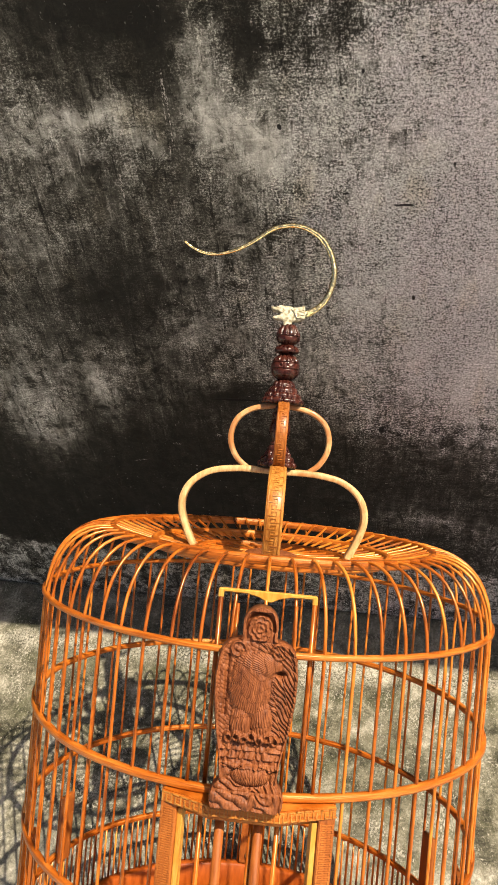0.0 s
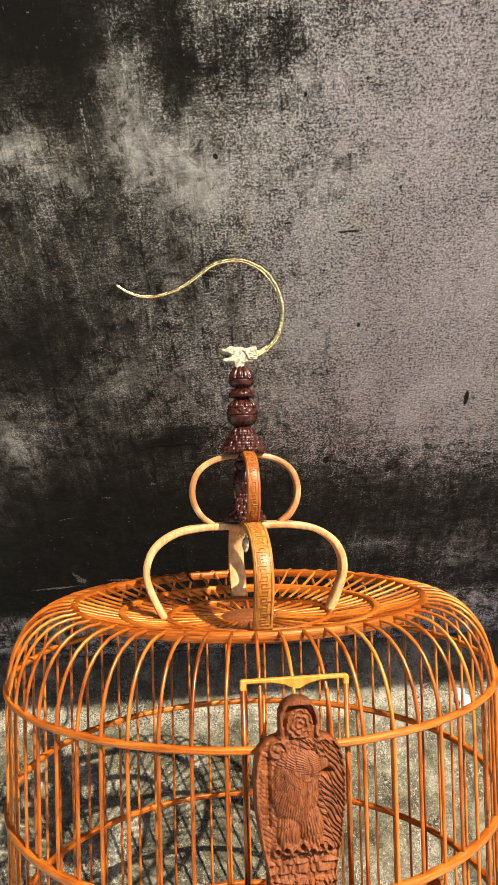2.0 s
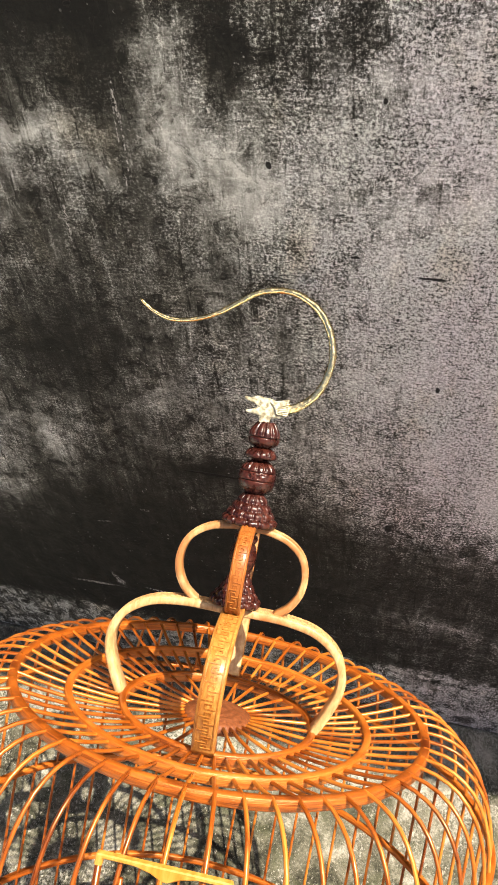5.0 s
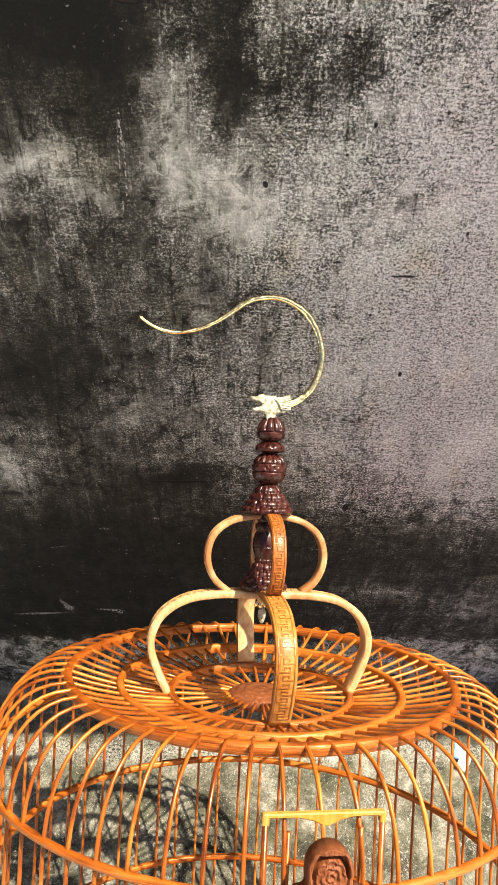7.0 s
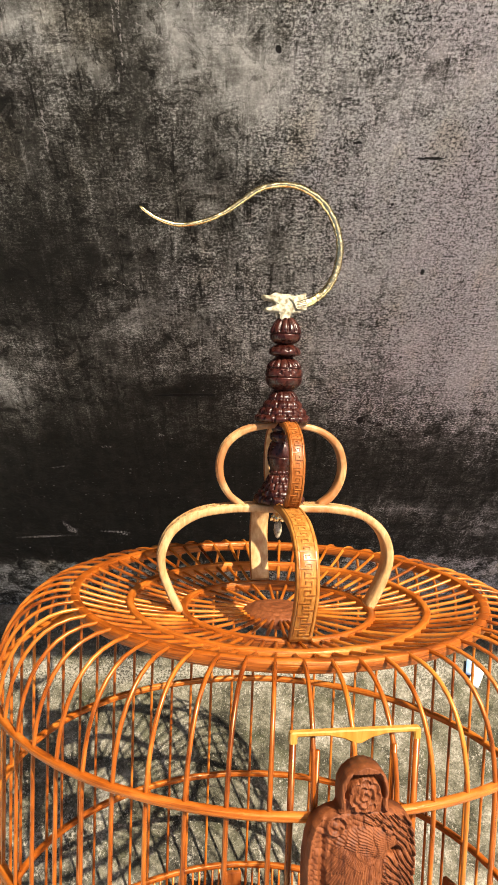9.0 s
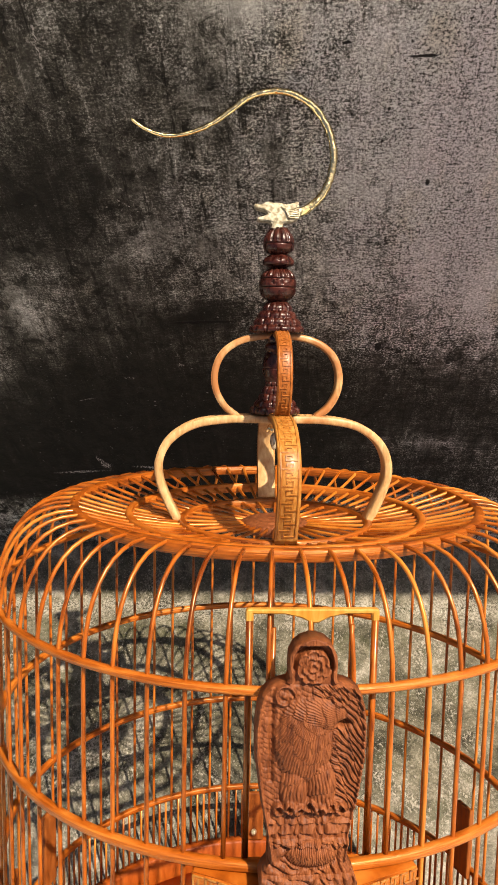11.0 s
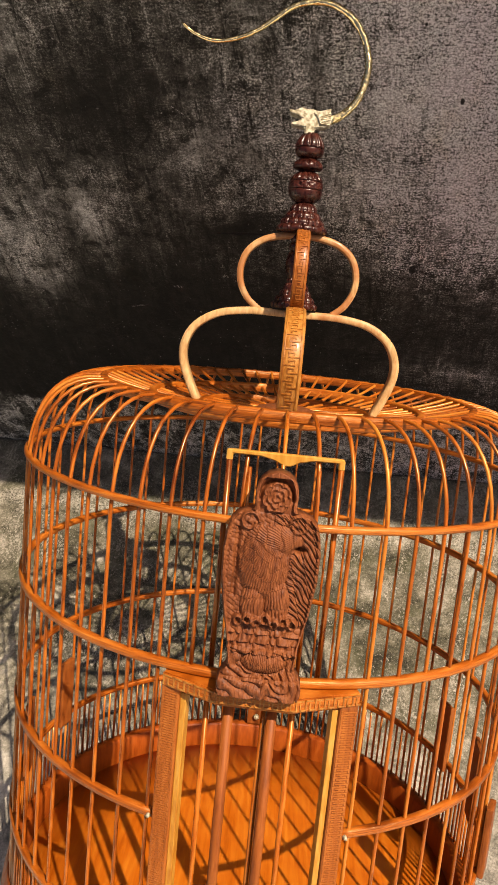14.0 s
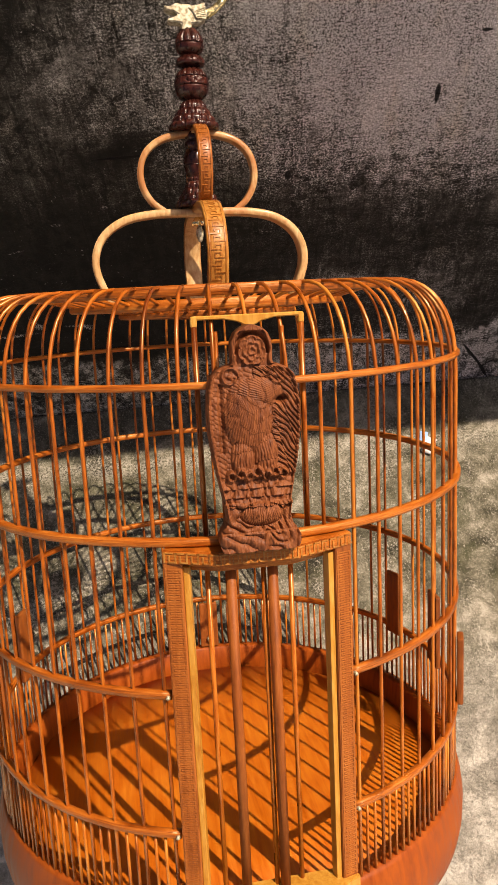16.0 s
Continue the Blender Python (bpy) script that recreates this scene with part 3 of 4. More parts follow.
SMALL = [(0.0225, 0.4110), (0.0300, 0.4170), (0.0350, 0.4260), (0.0358, 0.4360), (0.0320, 0.4460), (0.0230, 0.4530), (0.0110, 0.4562), (0.0, 0.4568)]


def arch_line(half, per=6):
    """The whole bow from one foot over the top to the other, in the xz plane."""
    pts = [Vector((-x, 0, z)) for x, z in half] + [Vector((x, 0, z)) for x, z in reversed(half[:-1])]
    return smooth_line(pts, per)


def fret(line, width, unit, lift, start, stop, material, parent):
    """A raised key pattern along the outer side of a bow between two shares of its length."""
    length = [0.0]
    for a, b in zip(line, line[1:]):
        length.append(length[-1] + (b - a).length)

    def at(s, y, up):
        s = min(max(s, 0.0), length[-1] - 1e-7)
        i = max(k for k in range(len(length) - 1) if length[k] <= s)
        f = (s - length[i]) / (length[i + 1] - length[i])
        p, along = line[i].lerp(line[i + 1], f), (line[i + 1] - line[i]).normalized()
        return p + Vector((0, y, 0)) + Vector((-along.z, 0, along.x)) * up

    verts, faces = [], []

    def bar(s0, s1, y0, y1):
        b = len(verts)
        for up in (lift[0], lift[1]):
            for s, y in ((s0, y0), (s1, y0), (s1, y1), (s0, y1)):
                verts.append(at(s, y, up))
        faces.extend([tuple(b + i for i in q) for q in ((4, 5, 6, 7), (0, 1, 5, 4), (1, 2, 6, 5), (2, 3, 7, 6), (3, 0, 4, 7))])

    w, s, t, side = width / 2, start * length[-1], width * 0.075, 1
    while s < stop * length[-1] - unit:
        g = unit
        bar(s, s + t, -w * side, w * 0.45 * side)
        bar(s, s + g * 0.72, w * 0.45 * side - t / 2, w * 0.45 * side + t / 2)
        bar(s + g * 0.72 - t, s + g * 0.72, w * 0.45 * side, -w * 0.35 * side)
        bar(s + g * 0.36, s + g * 0.72, -w * 0.35 * side - t / 2, -w * 0.35 * side + t / 2)
        s += g
        side = -side
    for e in (-1, 1):
        k = 24
        for i in range(k):
            s0 = (start + (stop - start) * i / k) * length[-1]
            s1 = (start + (stop - start) * (i + 1) / k) * length[-1]
            bar(s0, s1, e * w * 1.12 - t / 2, e * w * 1.12 + t / 2)
    return part("key_pattern", solid(verts, faces), material, parent, "carved key pattern", False)


def handle():
    for name, half, width, thick, unit, face in (("lower_bow", BIG, 0.0118, 0.0042, 0.0040, FRONTWOOD), ("upper_bow", SMALL, 0.0082, 0.0034, 0.0037, UPPERWOOD)):
        for k, turn in enumerate((0, 90)):
            line = [Vector((p.x * (0.962 if p.x > 0 and k == 0 else 1.0), p.y, p.z)) for p in arch_line(half)]
            wood_of = (PALE if half is BIG else UPPERPALE) if k == 0 else face
            bow = part(name, strip(line, lambda s: width, thick), wood_of, cage, "bent pale bamboo bow" if k == 0 else "bent bamboo bow carved with key pattern")
            bow.matrix_local = pose(0, 0, 0.0015 * (k - 0.5) * 1.4, 0, 0, turn)
            if k == 1:
                inner = []
                for i, p in enumerate(line):
                    along = (line[min(i + 1, len(line) - 1)] - line[max(i - 1, 0)]).normalized()
                    inner.append(p - Vector((-along.z, 0, along.x)) * (thick * 0.5 + 0.0002))
                part("inner_face", strip(inner, lambda s: width * 0.94, 0.0008, 0.0002), PALE, bow, "pale unvarnished inner face")
            lift = (thick * 0.35, thick * 0.5 + 0.00040)
            fret(line, width * 0.66, unit, lift, 0.02, 0.44, wood_of, bow)
            fret(line, width * 0.66, unit, lift, 0.56, 0.98, wood_of, bow)


def petals(count, depth, twist=0.0):
    """Carves a ring of upright petals with sharp grooves between them."""
    return lambda a, r, z: r * (1 - depth * (1 - abs(math.sin(count * a / 2 + z * twist))) ** 2.2)


def tiers(rows, count, depth):
    """Carves stacked rows of scales, each row set half a scale on."""
    def cut(a, r, z):
        k = sum(z > h for h in rows)
        return r * (1 - depth * (1 - abs(math.sin(count * a / 2 + k * math.pi / 2))) ** 7)
    return cut


def swirl(low, high, count, depth):
    """Carves curling leaves into the band between two heights."""
    def cut(a, r, z):
        if not low < z < high:
            return r
        f = (z - low) / (high - low)
        leaf = abs(math.sin(count * a / 2 + 2.4 * math.sin(f * 3.1) + 1.3 * math.sin(3 * a)))
        vein = abs(math.sin(count * a * 1.5 - 5 * f))
        return r * (1 - depth * (1 - leaf) ** 4 - 0.35 * depth * (1 - vein) ** 3)
    return cut


def filled(profile, per=4):
    """More steps along a profile."""
    out = []
    for (r0, z0), (r1, z1) in zip(profile, profile[1:]):
        out += [(0.985 * (r0 + (r1 - r0) * k / per), z0 + (z1 - z0) * k / per) for k in range(per)]
    return out + [(0.985 * profile[-1][0], profile[-1][1])]


TOPPLE = pose(-0.0014, 0.0, 0)             # the finial stands a little off the axis


def finial():
    """Turned and carved rosewood column from the lower bow up to the hook."""
    bell = [(0.0, 0.412), (0.0140, 0.412), (0.0147, 0.4130), (0.0146, 0.4148), (0.0132, 0.4160), (0.0124, 0.4162), (0.0122, 0.4180), (0.0108, 0.4196), (0.0100, 0.4198), (0.0098, 0.4216), (0.0088, 0.4232), (0.0080, 0.4234), (0.0080, 0.4252), (0.0068, 0.4272), (0.0056, 0.4276), (0.0060, 0.4284), (0.0062, 0.4294), (0.0056, 0.4302)]
    part("turned_bell", lathe(filled(bell, 2), 120, shape=tiers((0.4161, 0.4197, 0.4233, 0.4275), 12, 0.26)), ROSEWOOD, cage, "dark carved rosewood bell", at=TOPPLE)
    bulb = [(0.0055, 0.4300), (0.0068, 0.4330), (0.0077, 0.4365), (0.0079, 0.4372), (0.0074, 0.4376), (0.0078, 0.4382), (0.0077, 0.4410), (0.0066, 0.4450), (0.0054, 0.4466), (0.0062, 0.4476), (0.0068, 0.4490), (0.0066, 0.4508), (0.0050, 0.4518), (0.0058, 0.4528), (0.0062, 0.4545), (0.0050, 0.4570)]
    part("turned_bulb", lathe(filled(bulb, 2), 72, shape=swirl(0.4384, 0.4460, 6, 0.07)), ROSEWOOD, cage, at=TOPPLE)
    skirt = [(0.0, 0.4575), (0.0146, 0.4575), (0.0158, 0.4584), (0.0160, 0.4602), (0.0146, 0.4616), (0.0136, 0.4618), (0.0137, 0.4636), (0.0124, 0.4654), (0.0113, 0.4656), (0.0113, 0.4674), (0.0098, 0.4694), (0.0086, 0.4697), (0.0086, 0.4716), (0.0068, 0.4738), (0.0054, 0.4752)]
    part("turned_skirt", lathe(filled(skirt, 2), 140, shape=tiers((0.4617, 0.4655, 0.4696), 13, 0.24)), ROSEWOOD, cage, "dark scalloped rosewood skirt", at=TOPPLE)
    ball = [(0.0052, 0.4752), (0.0075, 0.4762), (0.0096, 0.4785), (0.0104, 0.4808), (0.0106, 0.4820), (0.0098, 0.4825), (0.0107, 0.4831), (0.0108, 0.4850), (0.0105, 0.4868), (0.0096, 0.4873), (0.0102, 0.4879), (0.0092, 0.4900), (0.0070, 0.4922), (0.0048, 0.4935)]
    leaves, crown = swirl(0.4832, 0.4867, 6, 0.16), petals(13, 0.16)
    part("turned_ball", lathe(filled(ball, 3), 130, shape=lambda a, r, z: crown(a, r, z) if z > 0.4880 else leaves(a, r, z)), ROSEWOOD, cage, "carved rosewood ball", at=TOPPLE)
    ring = [(0.0045, 0.4935), (0.0060, 0.4942), (0.0088, 0.4950), (0.0092, 0.4960), (0.0090, 0.4974), (0.0078, 0.4990), (0.0058, 0.5002), (0.0045, 0.5008)]
    part("turned_ring", lathe(filled(ring, 2), 90, shape=lambda a, r, z: petals(12, 0.14)(a, r, z) if z > 0.4972 else r), ROSEWOOD, cage, at=TOPPLE)
    small = [(0.0045, 0.5008), (0.0066, 0.5016), (0.0084, 0.5034), (0.0089, 0.5052), (0.0089, 0.5060), (0.0081, 0.5065), (0.0089, 0.5070), (0.0087, 0.5090), (0.0076, 0.5116), (0.0060, 0.5138), (0.0048, 0.5152), (0.0, 0.5154)]
    part("turned_ball", lathe(filled(small, 3), 130, shape=lambda a, r, z: petals(11, 0.20)(a, r, z) if z > 0.5074 else r), ROSEWOOD, cage, "small carved rosewood ball", at=TOPPLE)
    # pendant nut under the bows
    part("pendant", lathe([(0.0, 0.3905), (0.0012, 0.3915), (0.0024, 0.3950), (0.0022, 0.3985), (0.0009, 0.4010), (0.0009, 0.4075)], 20), CAST, cage, "pale metal drop pendant", at=TOPPLE)
    part("pendant_cap", lathe([(0.0010, 0.4080), (0.0022, 0.4072), (0.0040, 0.4040), (0.0050, 0.4012), (0.0046, 0.4012), (0.0034, 0.4040), (0.0012, 0.4066)], 60, shape=petals(6, 0.45)), BRASS, cage, "small petalled brass cap", at=TOPPLE)


def hook():
    """Brass hook rising from a pale cast mount with open jaws and a spiky crest."""
    bm = bmesh.new()
    outline = [(-0.0120, 0.5185), (-0.0128, 0.5200), (-0.0080, 0.5212), (-0.0060, 0.5228), (-0.0085, 0.5240), (-0.0135, 0.5252), (-0.0142, 0.5278), (-0.0120, 0.5268), (-0.0100, 0.5272),
               (-0.0068, 0.5290), (-0.0030, 0.5280), (0.0004, 0.5284), (0.0028, 0.5272), (0.0066, 0.5282), (0.0106, 0.5296), (0.0098, 0.5268), (0.0112, 0.5240), (0.0106, 0.5200), (0.0060, 0.5180), (0.0018, 0.5176), (0.0015, 0.5140), (-0.0040, 0.5140), (-0.0042, 0.5178), (-0.0075, 0.5184)]
    front = [bm.verts.new((x, -0.0042, z)) for x, z in outline]
    face = bm.faces.new(front)
    out = bmesh.ops.extrude_face_region(bm, geom=[face])
    bmesh.ops.translate(bm, verts=[v for v in out["geom"] if isinstance(v, bmesh.types.BMVert)], vec=(0, 0.0084, 0))
    bmesh.ops.bevel(bm, geom=bm.edges[:], offset=0.0006, segments=2, affect="EDGES")
    mount = part("hook_mount", bm, CAST, cage, "pale cast metal mount with jagged crest", False, at=TOPPLE)
    for k in range(6):
        for y in (-1, 1):
            line = [(0.0004 + 0.0008 * k, y * 0.0044, 0.5262 - 0.0007 * k), (0.0050, y * 0.0050, 0.5245 - 0.0008 * k), (0.0104, y * 0.0042, 0.5268 - 0.0013 * k)]
            part("ridge", tube(smooth_line(line, 4), 0.00045, 5), CAST, mount)
    line = [(0.0105, 0.5236), (0.0160, 0.5265), (0.0215, 0.5312), (0.0262, 0.5385), (0.0286, 0.5470), (0.0292, 0.5572), (0.0256, 0.5693), (0.0180, 0.5798), (0.0070, 0.5862), (-0.0042, 0.5876), (-0.0166, 0.5846), (-0.0273, 0.5772),
            (-0.0380, 0.5695), (-0.0504, 0.5642), (-0.0630, 0.5624), (-0.0742, 0.5656), (-0.0822, 0.5708)]
    pts = smooth_line([(x, 0, z) for x, z in line], 6)
    n = len(pts) - 1
    radii = [0.0023 * (1 - 0.62 * (i / n) ** 2.2) * (1 + 0.05 * math.sin(i * 1.9)) for i in range(n)] + [0.0003]
    part("hook", tube(pts, radii, 6, twist=0.16), BRASS, cage, "polished brass hook with a curled tip", at=TOPPLE)
    part("collar", tube([(0.0095, 0, 0.5232), (0.0150, 0, 0.5258), (0.0205, 0, 0.5302)], [0.0026, 0.0024, 0.0020], 8), BRASS, cage, "faceted brass collar", False, at=TOPPLE)


def polar(deg, r, z):
    a = radians(deg)
    return Vector((r * math.sin(a), -r * math.cos(a), z))


def door():
    # lintel shelf with a blunt prow, moulded under the belt hoop
    plan = [polar(-16.6, 0.1600, 0), polar(-7.0, 0.1668, 0), polar(5.4, 0.1668, 0), polar(16.8, 0.1600, 0), polar(16.8, 0.1510, 0), polar(-16.6, 0.1510, 0)]

    def slab(z0, z1, inset=0.0):
        pts = [p * (1 - inset) for p in plan]
        n = len(pts)
        verts = [p + Vector((0, 0, z0)) for p in pts] + [p + Vector((0, 0, z1)) for p in pts]
        bm = solid(verts, [tuple(range(n)), tuple(range(n, 2 * n))] + [(i, (i + 1) % n, n + (i + 1) % n, n + i) for i in range(n)])
        bmesh.ops.bevel(bm, geom=bm.edges[:], offset=0.0006, segments=2, affect="EDGES")
        return bm

    shelf = part("door_lintel", slab(0.2348, 0.2416), HOOPWOOD, cage, "carved bamboo lintel shelf over the door", False)
    # key pattern along the lintel's faces
    verts, faces = [], []

    def stud(a, b, u0, u1, v0, v1):
        along = (b - a)
        out = Vector((along.y, -along.x, 0)).normalized()
        n = len(verts)
        for d in (-0.0002, 0.00035):
            for u, v in ((u0, v0), (u1, v0), (u1, v1), (u0, v1)):
                verts.append(a + along * u + Vector((0, 0, v)) + out * d)
        faces.extend([tuple(n + i for i in q) for q in ((4, 5, 6, 7), (0, 1, 5, 4), (1, 2, 6, 5), (2, 3, 7, 6), (3, 0, 4, 7))])

    for a, b, count in ((plan[0], plan[1], 5), (plan[1], plan[2], 9), (plan[2], plan[3], 7)):
        for k in range(count):
            u, g = (k + 0.1) / count, 1 / count
            lo, hi, t = 0.2357, 0.2408, 0.0007
            stud(a, b, u, u + g * 0.14, lo, hi)
            stud(a, b, u, u + g * 0.85, hi - t, hi)
            stud(a, b, u + g * 0.42, u + g * 0.56, lo, hi - 2 * t)
            stud(a, b, u + g * 0.42, u + g * 1.0, lo, lo + t)
    part("key_pattern", solid(verts, faces), FRONTWOOD, shelf, "carved key pattern", False)
    rail = part("lintel_moulding", slab(0.2296, 0.2346, 0.050), HOOPWOOD, cage, "recessed bamboo moulding under the lintel", False)
    # posts: a flat carved face with a pale inner edge
    for side, deg in ((-1, -15.0), (1, 15.1)):
        post = part("door_post", box(0, 0, 0.1435, 0.0090, 0.0058, 0.189, 0.0007), POSTWOOD, cage, "brown carved door post", False)
        post.matrix_local = pose(*polar(deg, 0.1570, 0), 0, 0, deg)
        edge = part("inner_edge", box(0, 0, 0.1420, 0.0030, 0.0052, 0.181, 0.0005), GOLD, post, "golden bamboo inner edge", False)
        edge.matrix_local = pose(-side * 0.0060, 0.0014, 0)
        verts, faces = [], []
        for k in range(74):
            z = 0.053 + 0.00243 * k
            for x0, x1, dz, h in ((-0.0038, 0.0024, 0.0, 0.0006), (-0.0024, 0.0038, 0.0013, 0.0006), (0.0030, 0.0038, 0.0, 0.0014), (-0.0038, -0.0030, 0.0010, 0.0014), (-0.0006, 0.0004, 0.0005, 0.0009)):
                n = len(verts)
                for y in (-0.0027, -0.0032):
                    for x, zz in ((x0, z + dz), (x1, z + dz), (x1, z + dz + h), (x0, z + dz + h)):
                        verts.append((x, y, zz))
                faces.extend([tuple(n + i for i in q) for q in ((4, 5, 6, 7), (0, 1, 5, 4), (1, 2, 6, 5), (2, 3, 7, 6), (3, 0, 4, 7))])
        part("key_pattern", solid(verts, faces), POSTWOOD, post, "carved key pattern", False)
    sill = part("door_sill", slab(0.0440, 0.0518, -0.012), GOLD, cage, "carved pale bamboo door sill", False)
    # the sliding door's own bars
    for deg, r in ((-5.2, 0.0026), (2.4, 0.0026)):
        part("door_bar", tube([polar(deg, 0.1535, 0.052), polar(deg, 0.1535, 0.240)], r, 12), DOORWOOD, cage, "thick round door bar")
    for deg in (-9.4, 1.0, 6.2):
        part("door_bar", tube([polar(deg, 0.1500, 0.040), polar(deg, 0.1500, 0.240)], 0.0013, 8), BAMBOO, cage)
    for x, z in ((-0.0146, 0.3232), (0.0163, 0.3243)):
        part("door_bar", tube([(x, -0.1495, 0.240), (x, -0.1495, z + 0.018)], 0.0010, 8), BAMBOO, cage, "thin door bar with a cut pale end")
    # guide frame above the door
    bar = [(-0.0265, 0.3496), (0.0250, 0.3496), (0.0258, 0.3490), (0.0258, 0.3446), (0.0230, 0.3446), (0.0230, 0.3477), (0.0120, 0.3476), (0.0058, 0.3462), (0.0015, 0.3440), (-0.0010, 0.3440), (-0.0054, 0.3462), (-0.0116, 0.3476), (-0.0240, 0.3477), (-0.0240, 0.3446), (-0.0270, 0.3446), (-0.0270, 0.3490)]
    bm = bmesh.new()
    f = bm.faces.new([bm.verts.new((x + 0.0014, -0.1494, z - 0.0012)) for x, z in bar])
    out = bmesh.ops.extrude_face_region(bm, geom=[f])
    bmesh.ops.translate(bm, verts=[v for v in out["geom"] if isinstance(v, bmesh.types.BMVert)], vec=(0, 0.0032, 0))
    bmesh.ops.bevel(bm, geom=bm.edges[:], offset=0.0005, segments=1, affect="EDGES")
    guide = part("door_guide", bm, GOLD, cage, "small golden bamboo bracket over the plaque", False)
    for x in (-0.0241, 0.0259):
        part("guide_post", tube([(x, -0.1480, 0.240), (x, -0.1480, 0.3448)], 0.00135, 8), BAMBOO, guide)


def plaque():
    """Carved wooden plaque on the lintel: rounded slab with a rosette head, fluted sides and a leafy foot."""
    edge = [(0.0, 0.0187), (0.003, 0.0198), (0.0058, 0.0200), (0.0090, 0.0184), (0.0112, 0.0166), (0.0152, 0.0157), (0.0244, 0.0170), (0.038, 0.0200), (0.054, 0.0224), (0.066, 0.0226), (0.074, 0.0216), (0.079, 0.0200), (0.0818, 0.0172), (0.0834, 0.0136), (0.0842, 0.0102), (0.0856, 0.0094), (0.090, 0.0097), (0.0945, 0.0094), (0.0978, 0.0077), (0.1000, 0.0050), (0.1012, 0.0014)]

    def half(h):
        for (h0, w0), (h1, w1) in zip(edge, edge[1:]):
            if h <= h1:
                f = (h - h0) / (h1 - h0)
                return w0 + (w1 - w0) * f
        return edge[-1][1]

    def bulge(u, h, cu, ch, ru, rh, amount):
        d = ((u - cu) / ru) ** 2 + ((h - ch) / rh) ** 2
        return amount * max(0.0, 1 - d) ** 0.6

    def cut(v, sharp=0.5):
        """0 in a groove, 1 on the crest."""
        return abs(math.sin(v)) ** sharp

    def strands(u, h, cu, ch, count, step, seed):
        """Fine strands that fan out from a point, broken into overlapping locks."""
        r, a = math.hypot(u - cu, h - ch), math.atan2(u - cu, ch - h)
        drift = noise.noise(Vector((u * 150, h * 150, seed)))
        row = math.floor(r / step + 0.6 * drift + 0.35 * math.sin(a * 9))
        f = r / step + 0.6 * drift + 0.35 * math.sin(a * 9) - row
        v = a * count + 0.37 * row + 0.9 * drift
        return abs(math.sin(math.pi * v)) ** 0.65 * (0.55 + 0.45 * f)

    def relief(u, h):
        w = half(h)
        away = abs(u) / max(w, 1e-4)
        out = 0.0014 * max(0.0, 1 - away ** 8)
        grain = 0.00045 * noise.noise(Vector((u * 420, h * 300, 3.0))) + 0.00022 * noise.noise(Vector((u * 1500, h * 500, 8.0)))
        # head: an arch round a rosette of curled petals
        if h > 0.0840:
            d, turn = math.hypot(u, h - 0.0900), math.atan2(u, h - 0.0900)
            out += 0.0022 * (away > 0.84 or h > 0.0988)
            out -= 0.0020 * math.exp(-((d - 0.0076) / 0.0008) ** 2) * (h > 0.0885)
            if d < 0.0066:
                out += 0.0008
                for ring, count, spin in ((0.0013, 3, 0.4), (0.0031, 5, 1.2), (0.0052, 7, 0.1)):
                    lobed = d / (1 + 0.30 * abs(math.cos(0.5 * count * turn + spin)) ** 0.7)
                    out += 0.0010 * math.exp(-((lobed - ring) / 0.00055) ** 2)
            return out + grain
        # scrolls at the shoulders
        for side in (-1, 1):
            du, dh = u - side * 0.0112, h - 0.0790
            r = math.hypot(du, dh)
            out += 0.0014 * math.exp(-((r - 0.0036 - 0.0007 * math.atan2(dh, side * du) / 3.1) / 0.0007) ** 2) + 0.0010 * math.exp(-(r / 0.0012) ** 2)
        # a rounded mass combed with fine locks
        body = bulge(u, h, -0.0030, 0.0610, 0.0120, 0.0175, 0.0040)
        brow = bulge(u, h, 0.0010, 0.0715, 0.0135, 0.0072, 0.0036)
        skirt = max(bulge(u, h, -0.0066, 0.0425, 0.0060, 0.0105, 0.0036), bulge(u, h, 0.0048, 0.0435, 0.0060, 0.0110, 0.0036))
        mass = max(body, brow, skirt)
        if mass > 0.0005:
            if mass == skirt:
                lock = strands(u, h, 0.12 * u, 0.085, 34, 0.0075, 9.0)
            elif mass == brow:
                lock = strands(u, h, 0.030, 0.060, 34, 0.0060, 4.0)
            else:
                lock = strands(u, h, 0.006, 0.090, 32, 0.0058, 6.0)
            out += mass + 0.0009 * lock - 0.0005
        else:
            # long overlapping blades swept out to the broad side, short ones on the other
            if 0.034 < h < 0.083:
                drift = noise.noise(Vector((u * 120, h * 120, 5.0)))
                if u > 0:
                    p = (h + 0.70 * (u - 0.004) + 16.0 * max(0.0, u - 0.008) ** 2) * 330 + 0.75 * drift + 0.5 * math.floor((u + 0.25 * h) / 0.0062)
                    f = p - math.floor(p)
                    out += 0.0019 * math.sin(math.pi * f ** 0.6) ** 0.5 + 0.0003 * math.sin((f * 3.0 + drift) * 6.28) - 0.0006
                else:
                    p = (h + 0.45 * u) * 420 + 0.8 * drift + 0.5 * math.floor(u / 0.0048)
                    f = p - math.floor(p)
                    out += 0.0005 * math.sin(math.pi * f ** 0.6) ** 0.5
            out -= 0.0016 * math.exp(-((u + 0.0160) / 0.0011) ** 2) * (0.045 < h < 0.076)
        out -= 0.0050 * math.exp(-((u - 0.0130) / 0.0026) ** 2 - ((h - 0.0680) / 0.0013) ** 2)
        # curls and overlapping petals under the mass
        for k in range(7):
            cu = -0.0126 + 0.0042 * k
            r = math.hypot(u - cu, (h - 0.0345 - 0.0014 * (k % 2)) * 0.85)
            out += 0.0024 * math.exp(-((r - 0.0017) / 0.0007) ** 2)
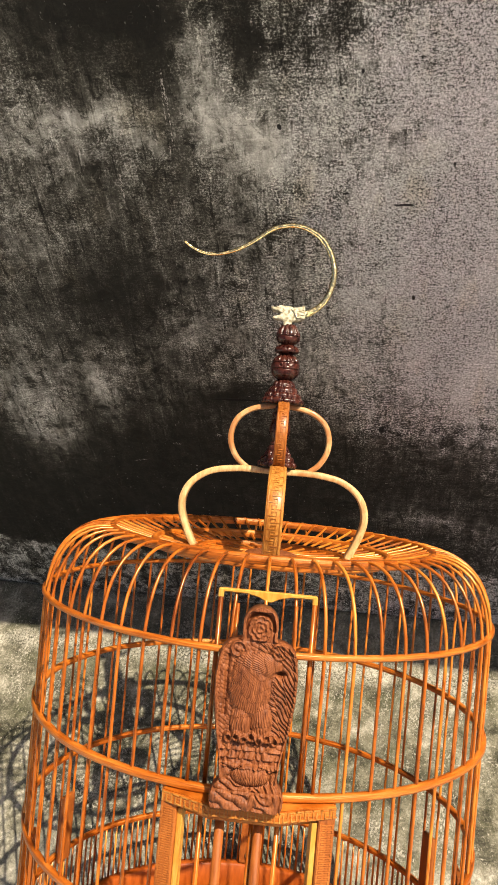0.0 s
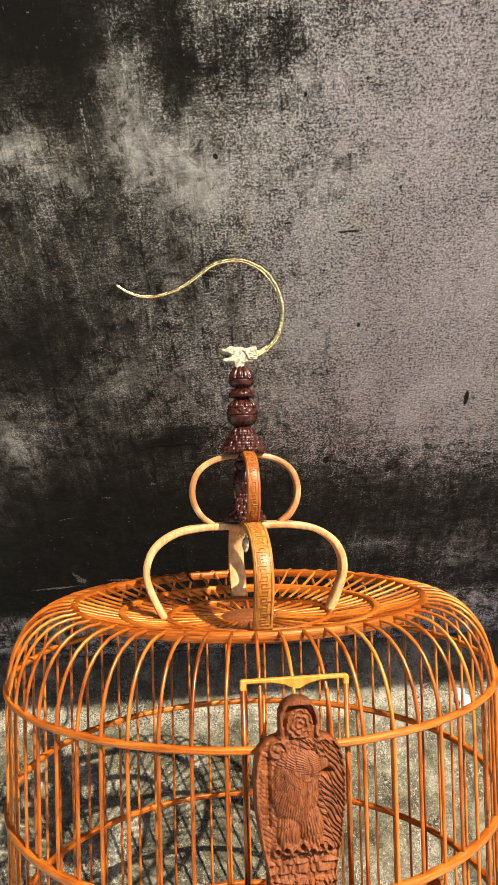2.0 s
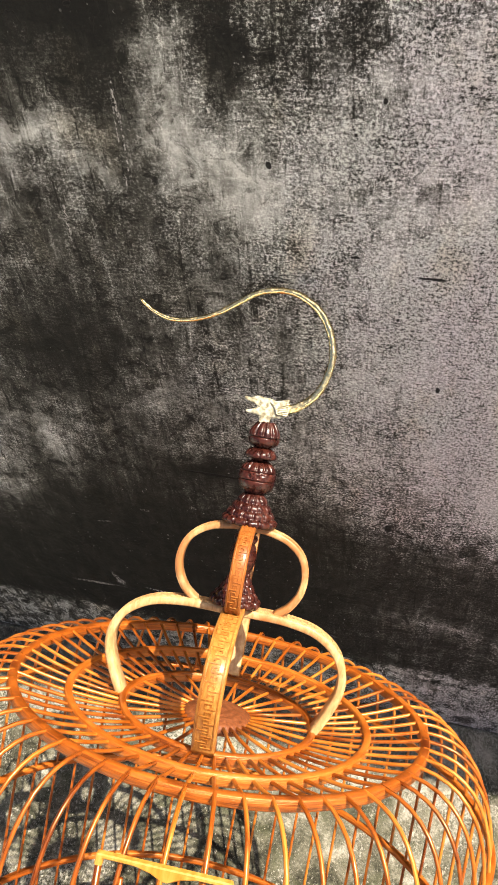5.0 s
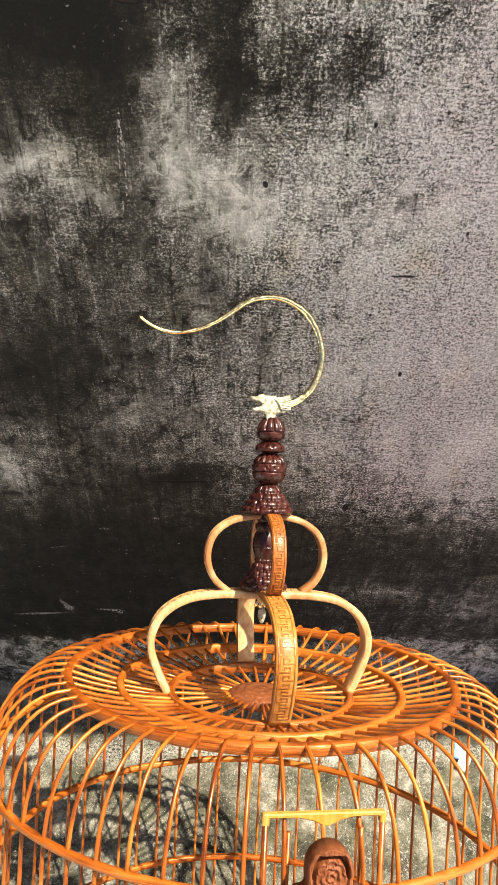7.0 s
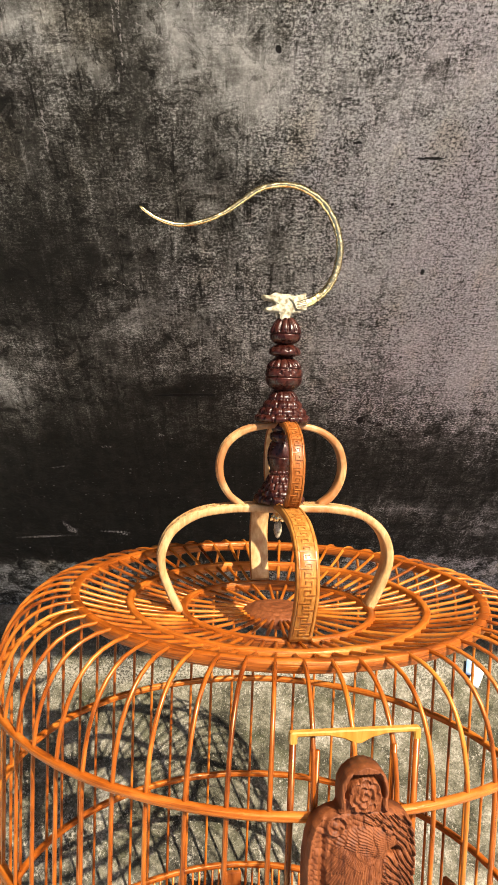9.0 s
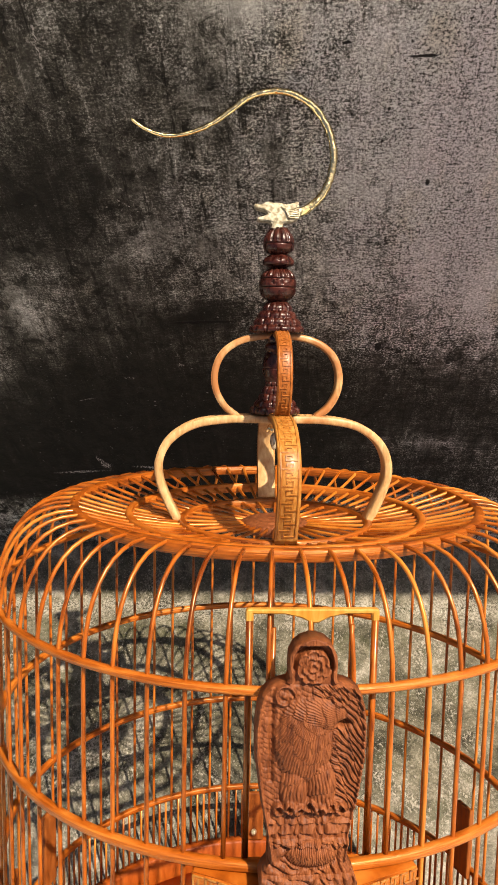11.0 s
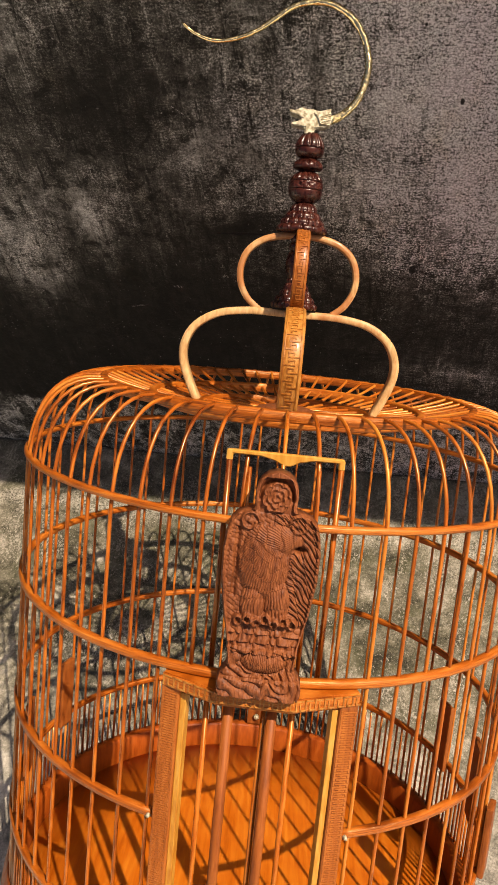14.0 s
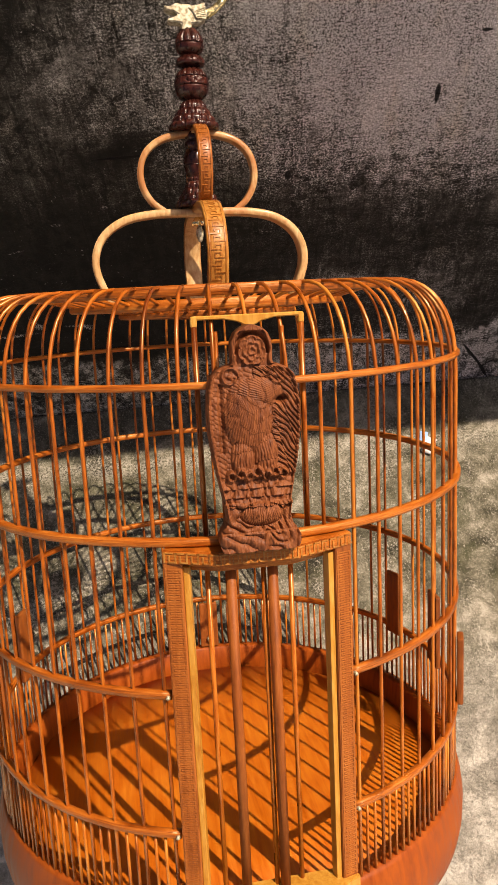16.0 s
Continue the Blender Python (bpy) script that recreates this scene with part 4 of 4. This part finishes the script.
        if 0.0205 < h < 0.0320:
            row = math.floor((h - 0.0205) / 0.0039)
            f = (h - 0.0205) / 0.0039 - row
            v = u / 0.0050 + 0.5 * (row % 2) + 0.9 * noise.noise(Vector((u * 200, h * 200, 1.0)))
            out += 0.0017 * abs(math.sin(math.pi * v)) ** 0.5 * (1 - 0.75 * f) + 0.0004 * noise.noise(Vector((u * 700, h * 300, 2.0)))
        bud = bulge(u, h, 0.0012, 0.0165, 0.0112, 0.0058, 0.0042)
        if bud > 0.0003:
            out += bud + 0.0008 * strands(u, h, 0.0012, 0.036, 22, 0.0060, 2.0)
        elif h < 0.022:
            # leaves that curl about the bud, over a lobed foot
            r, a = math.hypot(u - 0.0012, (h - 0.0150) * 1.3), math.atan2(h - 0.0150, abs(u - 0.0012))
            out += 0.0018 + 0.0003 * strands(u, h, 0.0012, 0.030, 16, 0.0050, 7.0) + 0.0022 * cut(r * 430 + 2.2 * math.sin(a * 4.0 + u * 120) + 1.8 * noise.noise(Vector((u * 160, h * 160, 4.0))), 0.55) - 0.0012
        if h < 0.0085:
            out += 0.0026
        rim = 0.0016 * math.exp(-((away - 0.955) / 0.03) ** 2) if 0.014 < h < 0.082 else 0.0
        return out + rim + grain

    nu, nh, tall, deep = 170, 380, 0.1012, 0.0060
    verts, faces = [], []
    for j in range(nh + 1):
        h = tall * j / nh
        w = half(h)
        for i in range(nu + 1):
            u = -w + 2 * w * i / nu
            verts.append((u * 0.93, -relief(u, h), h * 0.998))
    back = len(verts)
    for j in range(nh + 1):
        w = half(tall * j / nh)
        for i in (0, nu):
            verts.append((0.93 * (-w + 2 * w * i / nu), deep, tall * j / nh * 0.998))
    row = nu + 1
    for j in range(nh):
        for i in range(nu):
            a = j * row + i
            faces.append((a, a + 1, a + row + 1, a + row))
        l0, l1 = back + 2 * j, back + 2 * j + 2
        faces.append((j * row, (j + 1) * row, l1, l0))
        faces.append((j * row + nu, l0 + 1, l1 + 1, (j + 1) * row + nu))
        faces.append((l0, l1, l1 + 1, l0 + 1))
    faces.append(tuple(range(0, row)) + (back + 1, back))
    faces.append(tuple(nh * row + i for i in range(row)) + (back + 2 * nh + 1, back + 2 * nh))
    ob = part("plaque", solid(verts, faces), CARVED, cage, "reddish brown carved hardwood plaque in relief")
    ob.matrix_local = pose(-0.0015, -0.1665, 0.2432, 0, 0, 0)


def slats():
    """Upright cup holders inside the low grille, and small cleats outside."""
    for deg, r, w, z0, z1 in ((-109, 0.1505, 0.015, 0.086, 0.138), (-85, 0.1505, 0.015, 0.086, 0.138), (178.5, 0.1505, 0.016, 0.0455, 0.087), (109, 0.1505, 0.015, 0.086, 0.137), (86, 0.1505, 0.019, 0.088, 0.142)):
        ob = part("cup_holder", box(0, 0, (z0 + z1) / 2, w, 0.0035, z1 - z0, 0.0012), SLATWOOD, cage, "flat wooden cup holder slat", False)
        ob.matrix_local = pose(*polar(deg, r, 0), 0, 0, deg)
    # pale pegs at the hoops' cut ends, and a knob under the slat at the back
    for deg in (-DOOR - 0.5, DOOR + 0.5):
        for key in ("rail", "low"):
            peg = part("peg", lathe([(0.0, -0.0016), (0.0008, -0.0015), (0.0011, -0.0006), (0.0011, 0.0006), (0.0008, 0.0015), (0.0, 0.0016)], 12), CAST, cage, "small pale peg at a hoop's end")
            peg.matrix_local = pose(*polar(deg, R + 0.0006, HOOPS[key] - 0.0004), 90, 0, deg)
    knob = part("knob", lathe([(0.0, -0.0026), (0.0016, -0.0022), (0.0025, -0.0006), (0.0024, 0.0010), (0.0014, 0.0022), (0.0, 0.0026)], 16), CAST, cage, "small pale round knob")
    knob.matrix_local = pose(*polar(178.5, 0.1475, 0.0535))
    ob = part("cleat", box(0, 0, 0.112, 0.013, 0.0042, 0.046, 0.0014), SLATWOOD, cage, "flat wooden cleat outside the grille", False)
    ob.matrix_local = pose(*polar(66, R + 0.0012, 0), 0, 0, 66)



body()
rods()
handle()
finial()
hook()
door()
plaque()
slats()


# ---- litter on the ground ----
def scrap(x, y, turn, size, material, label):
    line = [Vector((size * (k / 6 - 0.5), 0, 0.0012 + 0.0020 * abs(math.sin(k * 1.3)))) for k in range(7)]
    ob = new("plastic_scrap", mesh_of("plastic_scrap", strip(line, size * 0.55, 0.0008, 0.0002), material))
    ob.matrix_world = pose(x, y, 0.0012, 0, 0, turn)
    tagged(ob, label, "scrap")


scrap(0.221, -0.084, 60, 0.020, WHITE, "crumpled white plastic scrap on the concrete")
scrap(0.217, -0.074, 75, 0.016, BLUE, "torn blue plastic scrap on the concrete")
